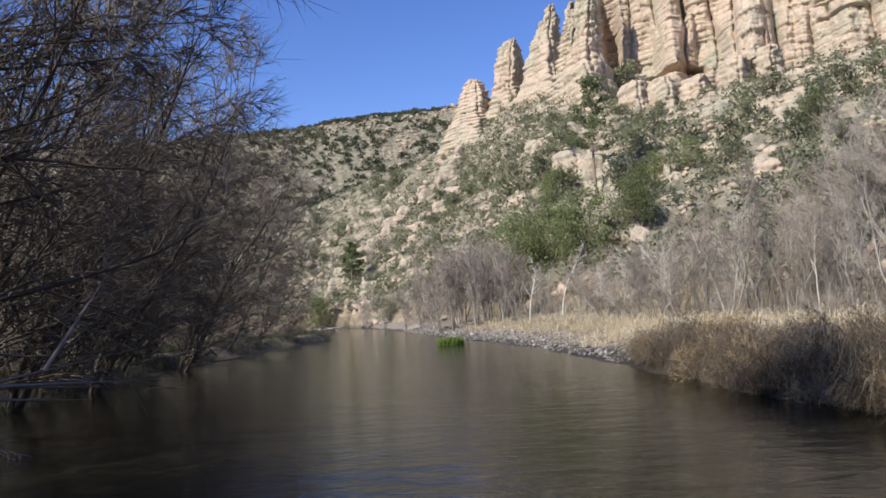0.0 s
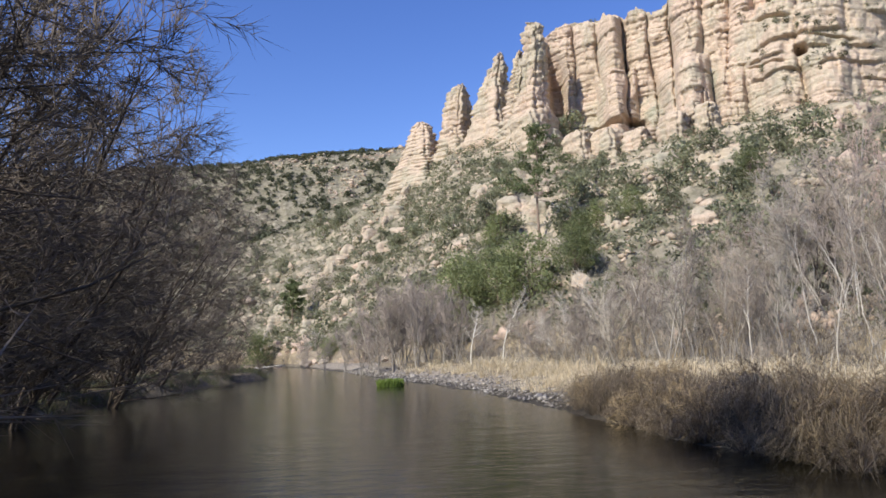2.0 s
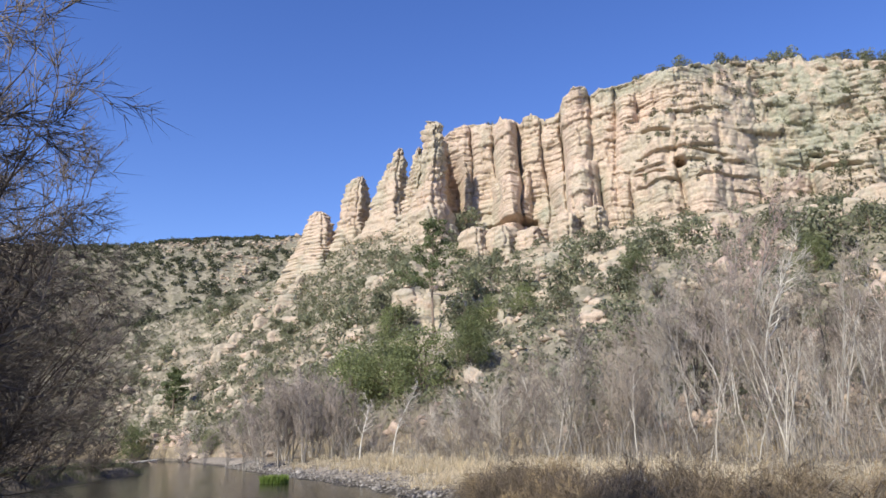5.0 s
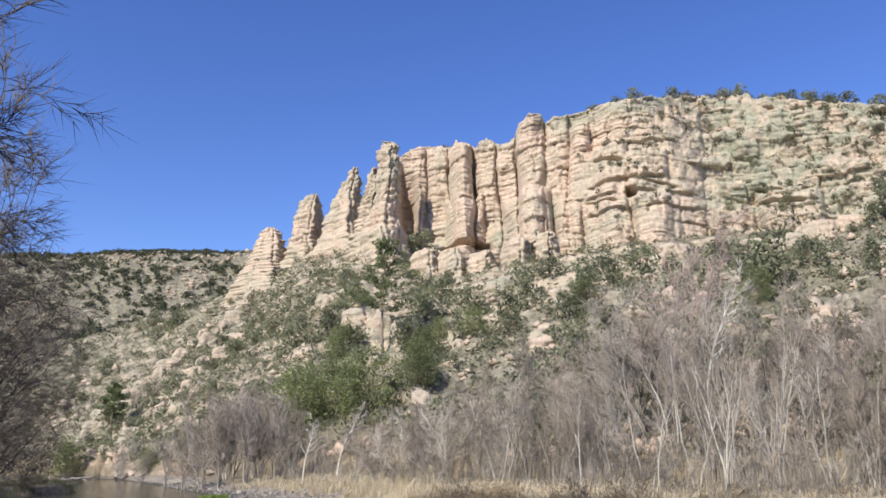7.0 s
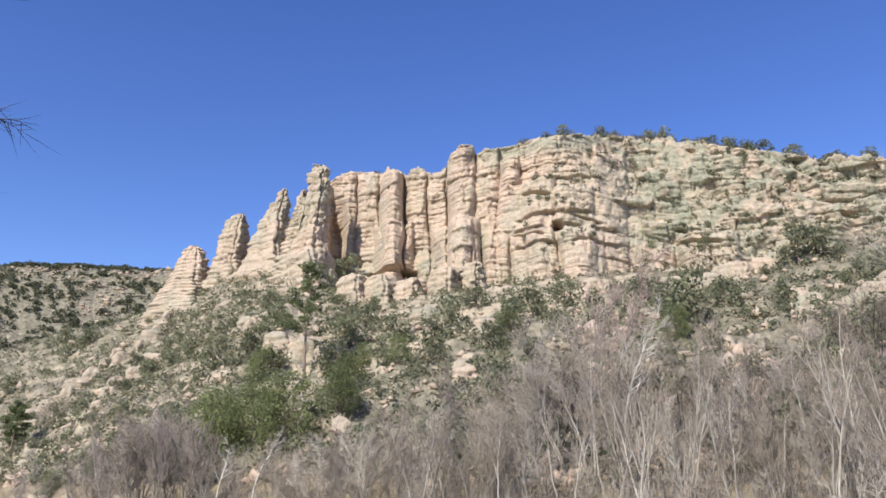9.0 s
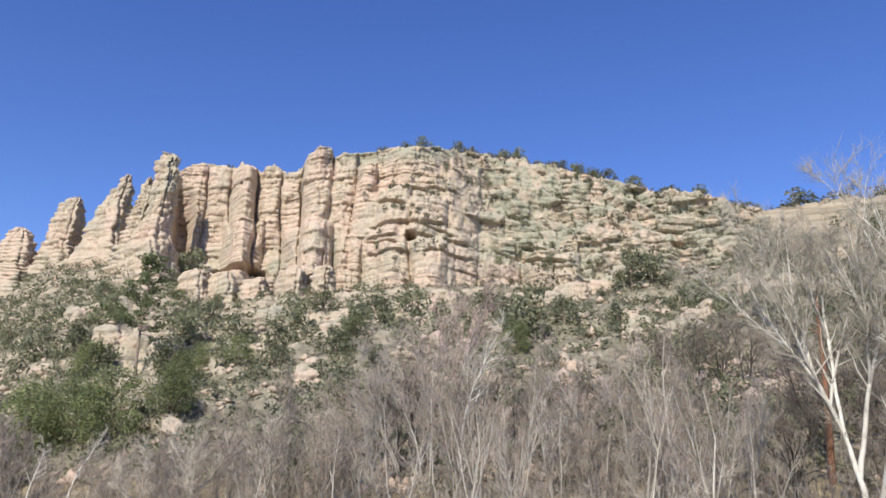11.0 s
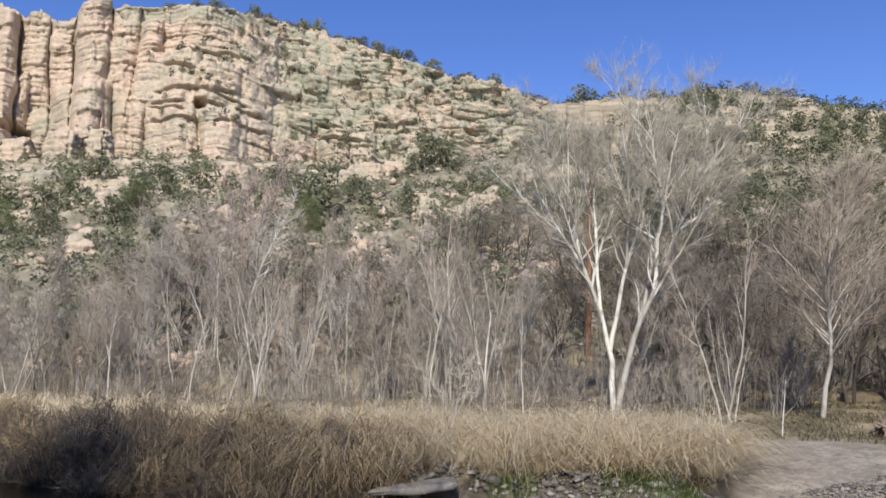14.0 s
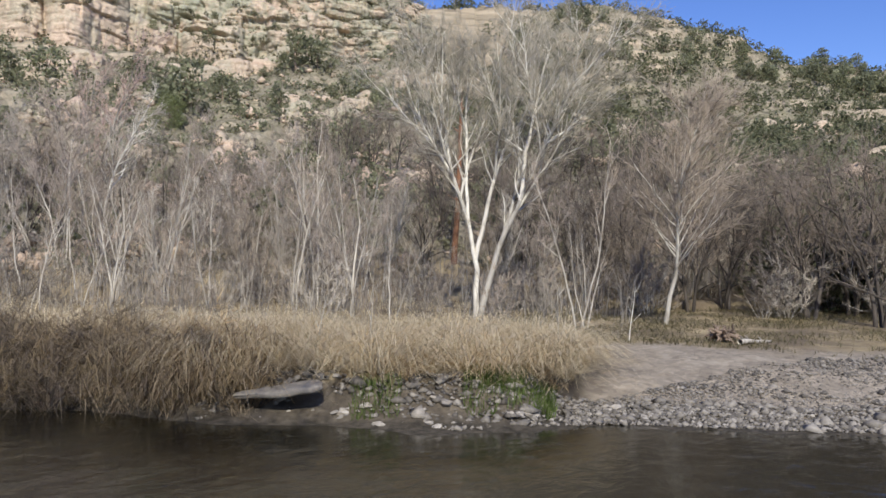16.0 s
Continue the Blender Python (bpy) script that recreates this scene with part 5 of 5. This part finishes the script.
# stretched oak outside the view, added only to throw shade on the far bank
shade = copy_thing(oaks[0], Matrix.LocRotScale((-8.4, 6.6, ground_z(-8.4, 6.6) - 0.1), Euler((0, 0, 0.7)), None))
shade.scale = (0.75, 0.75, 2.0)
tagged(shade, "unseen tall evergreen oak, added to shade the river and far bank", "oak tree")
put(pine_tree(60, 19.0, "tall ponderosa pine with a thin open crown on the slope"), *polar(11.2, 124))
put(pine_tree(61, 11.0, "slim pine with a bare lower trunk on the slope"), *polar(-6.6, 190))

# dark oak foliage, with shade at the hill's foot put into the colour
dusk = evergreen("evergreen_oak", 330, 6.5, 7.5, M_DUSK, 22, 2200, 0.26, "dark dense evergreen oak, the slope's shade put into its leaf colour", "oak tree", "dark oaks below the hill", limb_parts=True)
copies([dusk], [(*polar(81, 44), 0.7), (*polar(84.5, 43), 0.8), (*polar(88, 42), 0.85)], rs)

# ---- what nobody could count ----
behind_pine = lambda x, y: (np.abs(np.degrees(np.arctan2(x, y)) - 11.2) < 1.3) & (np.hypot(x, y) > 96) & (np.hypot(x, y) < 185)
on_slope = lambda x, y: ~behind_pine(x, y) & (np.hypot(x, y) > section(np.degrees(np.arctan2(x, y)), 1) + 3) & (np.hypot(x, y) < section(np.degrees(np.arctan2(x, y)), 2) + 2)
x, y = scatter(rs, 4200, (-14, 92), (42, 285), on_slope, 0.8)
shrub_stuff("scrub", x, y, 1.0, M_SAGE, 14, 0.27, 71, "grey-green and tan scrub between the rocks")
x, y = scatter(rs, 2900, (-14, 92), (60, 285), on_slope)
ex, ey = scatter(rs, 1100, (-8, 14), (90, 215), on_slope)
x, y = np.concatenate([x, ex]), np.concatenate([y, ey])
shrub_stuff("green_scrub", x, y, 1.7, M_JUNIPER, 24, 0.3, 72, "dull green low scrub on the slope")
x, y = scatter(rs, 2600, (-14, 92), (45, 240), on_slope, 0.8)
ex, ey = scatter(rs, 1100, (16, 62), (50, 105), lambda x, y: on_slope(x, y) & (fbm(x * 0.06, y * 0.06, 0, 3, 101) > 0.52))
x, y = np.concatenate([x, ex]), np.concatenate([y, ey])
stone_heap("scree", x, y, 0.5, M_ROCK, 73, "pale broken stones lying over the slope")
x, y = scatter(rs, 4000, (-18, 4.5), (285, 690), lambda x, y: fbm(x * 0.03, y * 0.03, 0, 3, 79) < 0.62)
shrub_stuff("far_woodland", x, y, 2.7, M_FAR, 26, 0.85, 74, "dark juniper woodland dotted over the far tableland")
x, y = scatter(rs, 1500, (-18, 4.5), (460, 700), lambda x, y: fbm(x * 0.03, y * 0.03, 0, 3, 79) > 0.53)
stone_heap("far_ledges", x, y, 1.0, M_ROCK, 75, "pale ledges showing between the far junipers")
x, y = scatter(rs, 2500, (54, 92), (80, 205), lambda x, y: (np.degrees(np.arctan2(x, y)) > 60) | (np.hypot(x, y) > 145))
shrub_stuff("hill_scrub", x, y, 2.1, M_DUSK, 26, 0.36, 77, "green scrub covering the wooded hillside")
x, y = scatter(rs, 160, (12, 92), (183, 215), lambda x, y: np.hypot(x, y) > section(np.degrees(np.arctan2(x, y)), 4) + 3)
shrub_stuff("rim_scrub", x, y, 1.1, M_JUNIPER, 40, 0.3, 76, "dark scrub along the cliff's rim")

fi, fj = (rs.uniform(0.05, 0.98, 2400) * len(face)).astype(int), ((0.28 + 0.71 * rs.uniform(0, 1, 2400) ** 0.7) * face.shape[1]).astype(int)
p = face[fi, fj]
flatter = face[np.maximum(fi - 2, 0), fj]
run = np.hypot(*(p - flatter)[:, :2].T) / np.maximum(p[:, 2] - flatter[:, 2], 0.05)
keep = (run > 0.8) | (fbm(p[:, 0] * 0.06, p[:, 1] * 0.06, p[:, 2] * 0.06, 3, 97) > 0.56)
shrub_stuff("cliff_scrub", p[keep, 0], p[keep, 1], 1.0, M_SAGE, 22, 0.24, 98, "grey-green scrub growing on the cliff's ledges", p[keep, 2])

# ---- the far bank ----
bank = lambda lo, hi: (lambda x, y: (bank_distance(x, y) > lo) & (bank_distance(x, y) < hi) & (x > -6))
meadow = lambda x, y: (bank_distance(x, y) > 1.25 + 1.1 * (fbm(x * 0.7, y * 0.7, 0, 2, 100) - 0.5)) & bank(0.7, 7.5)(x, y) & (np.degrees(np.arctan2(x, y)) + 9 * (fbm(x * 0.5, y * 0.5, 0, 2, 99) - 0.5) < 65.5)
x, y = scatter(rs, 130, (40, 67), (14.0, 21), meadow, 1.0)
tussocks("tawny_grass", x, y, 56, 0.5, 1.3, 0.009, M_TAWNY, 80, "orange-brown dry grass among the paler clumps")
x, y = scatter(rs, 430, (38, 68), (14.0, 28), meadow, 1.0)
tussocks("dry_grass", x, y, 64, 0.56, 1.75, 0.008, M_STRAW, 81, "tall arching straw-coloured grass on the bank")
x, y = scatter(rs, 170, (13.5, 30), (13.5, 34), bank(0.2, 3.0), 0.7)
tussocks("dark_brown_grass", x, y, 40, 0.58, 1.1, 0.008, M_BRUSH, 79, "dark brown withered grass along the bank's edge")
x, y = scatter(rs, 200, (26, 44), (13.5, 28), bank(0.2, 3.4), 0.7)
tussocks("brown_grass", x, y, 44, 0.62, 1.2, 0.008, M_TAWNY, 91, "brown withered grass hanging over the bank")
x, y = scatter(rs, 3000, (35, 68), (14, 30), meadow)
blades("short_grass", x, y, 0.40, 0.008, 2.2, M_STRAW, 92, "short dry grass between the tussocks", "grass")
x, y = scatter(rs, 16000, (-2, 66), (24, 70), bank(3, 24), 0.6)
blades("pale_grass", x, y, 0.5, 0.009, 1.7, M_STRAW, 82, "short dry grass under the leafless trees", "grass")
x, y = scatter(rs, 14000, (60, 92), (23, 42), bank(5.5, 26), 0.5)
blades("dull_grass", x, y, 0.26, 0.012, 1.6, M_DULL, 78, "dull olive-brown grass of the flat behind the gravel bar", "grass")
x, y = scatter(rs, 300, (6, 32), (18, 48), bank(1.6, 8), 0.6)
tussocks("bank_grass", x, y, 30, 0.6, 0.9, 0.009, M_STRAW, 94, "pale dry grass along the top of the bank")
grove = lambda x, y: (np.abs(np.hypot(x, y) - section(np.degrees(np.arctan2(x, y)), 1) + 1) < 14) & (bank_distance(x, y) > 4.8)
x, y = scatter(rs, 8000, (-3, 70), (28, 110), grove, 0.5)
blades("young_stems", x, y, 2.6, 0.010, 0.35, M_SAPLING, 95, "dense grey whips and young stems under the trees", "undergrowth")
x, y = scatter(rs, 240, (22, 66), (48, 92), on_slope, 0.5)
shrub_stuff("slope_brush", x, y, 1.7, M_JUNIPER, 30, 0.26, 96, "dull green brush on the slope behind the trees")
x, y = scatter(rs, 330, (13, 44), (14, 36), bank(0.0, 2.4))
tussocks("bank_brush", x, y, 36, 0.55, 1.1, 0.009, M_BRUSH, 83, "brown tangled brush hanging over the bank", "brush")
x, y = scatter(rs, 1300, (58.5, 65), (13, 19), bank(0.1, 1.6), 0.8)
blades("green_grass", x, y, 0.4, 0.008, 0.6, M_GREEN, 84, "fresh green grass at the water's edge", "grass")
x, y = scatter(rs, 350, (50.5, 54), (13, 17), bank(0.1, 1.0))
blades("green_grass", x, y, 0.35, 0.008, 0.6, M_GREEN, 85, "small patch of fresh green grass on the bank", "grass")
x, y = scatter(rs, 8000, (66, 92), (13, 27), lambda x, y: bank(-0.3, 6.0)(x, y) & (bank_distance(x, y) < 1.2 + 0.25 * (np.degrees(np.arctan2(x, y)) - 66)), 0.7)
stone_heap("gravel", x, y, 0.028, M_STONE, 86, "loose grey gravel and pebbles of the bar")
x, y = scatter(rs, 3000, (40, 92), (12, 19), lambda x, y: bank(-0.3, 1.7)(x, y) & ((np.degrees(np.arctan2(x, y)) > 63) | (fbm(x, y, 0, 2, 98) > 0.5)))
stone_heap("bank_pebbles", x, y, 0.05, M_STONE, 87, "grey cobbles along the waterline")
x, y = scatter(rs, 260, (-2, 15), (38, 85), bank(2.5, 14), 0.5)
tussocks("bar_grass", x, y, 26, 0.6, 0.6, 0.014, M_STRAW, 93, "straw-coloured grass clumps on the upstream bar")
x, y = scatter(rs, 3000, (-4, 16), (33, 110), bank(-0.4, 3.5))
stone_heap("cobbles", x, y, 0.07, M_STONE, 88, "pale cobbles of the upstream bar")
# brush in a darker leaf colour that stands in for the near bank's shade
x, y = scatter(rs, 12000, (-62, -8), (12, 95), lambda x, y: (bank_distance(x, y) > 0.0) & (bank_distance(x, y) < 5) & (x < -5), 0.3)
blades("near_brush", x, y, 0.9, 0.014, 0.8, M_DUSK, 89, "dull brown grass and brush on the near bank, shade put into its colour", "brush")

stones = [boulder_mesh(500 + k, M_STONE, "river_stone", 0.6) for k in range(5)]
for k in range(110):
    a = rs.uniform(41, 88)
    while True:
        x, y = polar(a, rs.uniform(12, 20))
        if -0.2 < float(bank_distance(np.array([x]), np.array([y]))[0]) < 1.3:
            break
        a = rs.uniform(41, 88)
    o = tagged(new("river_stone", stones[k % 5]), "rounded grey river stone at the water's edge", "stone", "stones of the waterline")
    s = min(float(rs.lognormal(-2.6, 0.45)), 0.13)
    o.matrix_basis = Matrix.LocRotScale((x, y, ground_z(x, y) + 0.2 * s), Euler((rs.uniform(-0.3, 0.3), rs.uniform(-0.3, 0.3), rs.uniform(0, 6))), (s * 1.2, s, s))
rocks = [boulder_mesh(520 + k, M_ROCK, "boulder", 0.8) for k in range(5)]
for k in range(150):
    a = rs.uniform(-6, 18) if k % 3 == 0 else rs.uniform(-12, 90)
    r = float(section(a, 1)) + rs.uniform(4, 110)
    x, y = polar(a, r)
    s = float(rs.lognormal(0.1, 0.5)) * (0.4 if a > 16 else 0.6)
    o = tagged(new("boulder", rocks[k % 5]), "pale angular boulder fallen on the slope", "boulder", "boulders of the slope")
    o.matrix_basis = Matrix.LocRotScale((x, y, ground_z(x, y) + 0.1 * s), Euler((rs.uniform(-0.4, 0.4), rs.uniform(-0.4, 0.4), rs.uniform(0, 6))), (s * 1.3, s, s))

u = np.linspace(-1, 1, 26)[:, None]
th = np.linspace(0, 2 * np.pi, 20, endpoint=False)[None]
full = np.maximum(1 - np.abs(u) ** 5, 0.02) ** 0.3 * (0.85 + 0.25 * u)
bend = fbm(u * 1.7, np.cos(th), np.sin(th), 3, 540) - 0.5
sx = u * 0.82 + 0.05 * bend
sy = np.sign(np.cos(th)) * np.abs(np.cos(th)) ** 0.6 * 0.30 * full + 0.10 * bend
sz = np.sign(np.sin(th)) * np.abs(np.sin(th)) ** 0.6 * 0.095 * full + 0.06 * bend
slab = mesh_np("rock_slab", np.stack([sx + 0 * th, sy, sz], -1).reshape(-1, 3), [grid_faces(26, 20, True)], M_STONE, smooth_shade=True)
o = tagged(new("rock_slab", slab), "flat grey rock slab jutting from the bank over the water", "rock slab")
x, y = polar(45.4, 15.1)
o.matrix_basis = Matrix.LocRotScale((x, y, 0.52), Euler((0.12, -0.12, radians(-50))), None)

LOGS = "bleached driftwood logs"
for k, (a, r, l, q, turn, m) in enumerate(((8.6, 71, 4.5, 0.16, 20, M_WHITE), (10.4, 68, 3.6, 0.13, -5, M_WHITE), (9.4, 74, 3.0, 0.1, 40, M_WHITE), (78.3, 25.0, 2.0, 0.085, -14, M_GREY), (77.6, 25.6, 1.4, 0.07, 10, M_GREY), (66, 21.5, 2.2, 0.07, -30, M_WHITE), (-8.2, 150, 6.0, 0.25, 5, M_GREY))):
    x, y = polar(a, r)
    z = max(ground_z(x, y), -0.02)
    t = radians(turn)
    line = grow(np.random.default_rng(600 + k), (x - l / 2 * math.cos(t), y - l / 2 * math.sin(t), z + q * 0.9), (math.cos(t), math.sin(t), 0.02), l, q, 7, 0.05, 0, 0.45)
    log = tagged(new("driftwood_log"), "bleached driftwood log lying on the gravel" if m is M_WHITE else "grey driftwood log lying in the shallows", "driftwood", LOGS)
    part_me("trunk", tube_mesh("trunk", [([line], 8)], m), log)
    for j in (2, 4):
        part_me("branch_stub", tube_mesh("branch_stub", [([grow(np.random.default_rng(620 + k + j), line[0][j], (math.cos(t + 1.2), math.sin(t + 1.2), 0.6), l * 0.16, q * 0.35, 4, 0.1, 0.0)], 5)], m), log)
x, y = polar(76.2, 25.0)
stump = tagged(new("root_stump"), "upturned root stump of dark brown driftwood on the gravel", "tree stump")
lines = [grow(np.random.default_rng(640 + k), (x + 0.12 * math.cos(k * 2.4), y + 0.12 * math.sin(k * 2.4), ground_z(x, y) + 0.12 + 0.012 * (k % 9)), (math.cos(k * 2.4), math.sin(k * 2.4), 0.15 + 0.35 * (k % 5)), 0.3 + 0.05 * (k % 6), 0.055 + 0.03 * (k % 3 == 0), 7, 0.42, 0, 0.3) for k in range(44)]
for line in lines:
    part_me("root", tube_mesh("root", [([line], 6)], M_PINEBARK), stump)
x, y = 0.15, 58.8
n = np.random.default_rng(650)
a, d = n.uniform(0, 6.3, 900), 0.75 * np.sqrt(n.uniform(0, 1, 900))
cx, cy = x + d * np.cos(a) * 1.3, y + d * np.sin(a)
blades("green_tussock", cx, cy, 0.75, 0.02, 0.6, M_LUSH, 90, "bright green tussock growing in the shallow river", "grass", drop=height(cx, cy) + 0.03)

# low brown bushes leaning over the far bank's edge
bushes = [bare_tree("brown_bush", 700 + k, M_PINEBARK, M_BRUSH if k else M_TAWNY, "low tangled brown bush on the river bank", "bushes of the bank", category="bush",
                    sides=3, tall=1.7, stems=8, fan=0.9, radius=0.016, limbs=5, boughs=3, twigs=4, twig_r=0.007, twig_len=0.45, start=0.08, lift=-0.03) for k in range(2)]
spots = []
while len(spots) < 58:
    a, r = (rs.uniform(17, 36) if len(spots) > 22 else rs.uniform(13, 41)), rs.uniform(14, 36)
    x, y = polar(a, r)
    if 0.1 < float(bank_distance(np.array([x]), np.array([y]))[0]) < 3.5:
        spots.append((x, y, rs.uniform(0.6, 1.1)))
copies(bushes, spots, rs)
for k, (a, r, h) in enumerate(((51.6, 18.5, 2.0), (65.2, 19.5, 1.9), (48.0, 17.5, 1.6), (70, 24, 1.8))):
    x, y = polar(a, r)
    shoot = tagged(new("young_tree"), "thin leafless young tree standing in the dry grass", "young tree", "young trees of the bank")
    line = grow(np.random.default_rng(720 + k), (x, y, ground_z(x, y) - 0.1), (0.05, 0.02, 1), h, 0.018, 7, 0.06, 0.02)
    part_me("stem", tube_mesh("stem", [([line], 5)], M_WHITE), shoot)
    for j in range(2, 6):
        part_me("branch", tube_mesh("branch", [([grow(np.random.default_rng(730 + 7 * k + j), line[0][j], (math.cos(j * 2.4), math.sin(j * 2.4), 1.0), h * 0.28, 0.008, 4, 0.1, 0.03)], 4)], M_WHITE), shoot)

# a dead branch trailing in the water by the near bank
branch = tagged(new("dead_branch"), "pale dead branch trailing in the water by the bank", "branch")
db = np.random.default_rng(760)
main = grow(db, (-12.2, 16.0, 1.5), (1, 0.1, -0.28), 4.2, 0.03, 8, 0.08, -0.02, 0.2)
part_me("stem", tube_mesh("stem", [([main], 5)], M_GREY), branch)
side = ([], [], [])
clothe(db, *main, 2.2, 7, 4, 3, 0.4, 0.35, 0.006, -0.10, 0.4, 3, (0.5, 1.0), (0, 0), side)
part_me("twig_spray", mesh_groups("twig_spray", [(side[0], 4, M_GREY), (side[1], 3, M_TWIG), (side[2], 3, M_TWIG)]), branch)

# pale boulders below the upstream slope
for k in range(40):
    a = rs.uniform(-10.5, 1)
    x, y = polar(a, float(section(a, 1)) + rs.uniform(-8, 8))
    s = float(rs.lognormal(0.0, 0.4))
    o = tagged(new("boulder", rocks[k % 5]), "pale boulder at the foot of the upstream slope", "boulder", "boulders of the upstream bank")
    o.matrix_basis = Matrix.LocRotScale((x, y, ground_z(x, y) + 0.1 * s), Euler((rs.uniform(-0.4, 0.4), rs.uniform(-0.4, 0.4), rs.uniform(0, 6))), (s * 1.3, s, s))
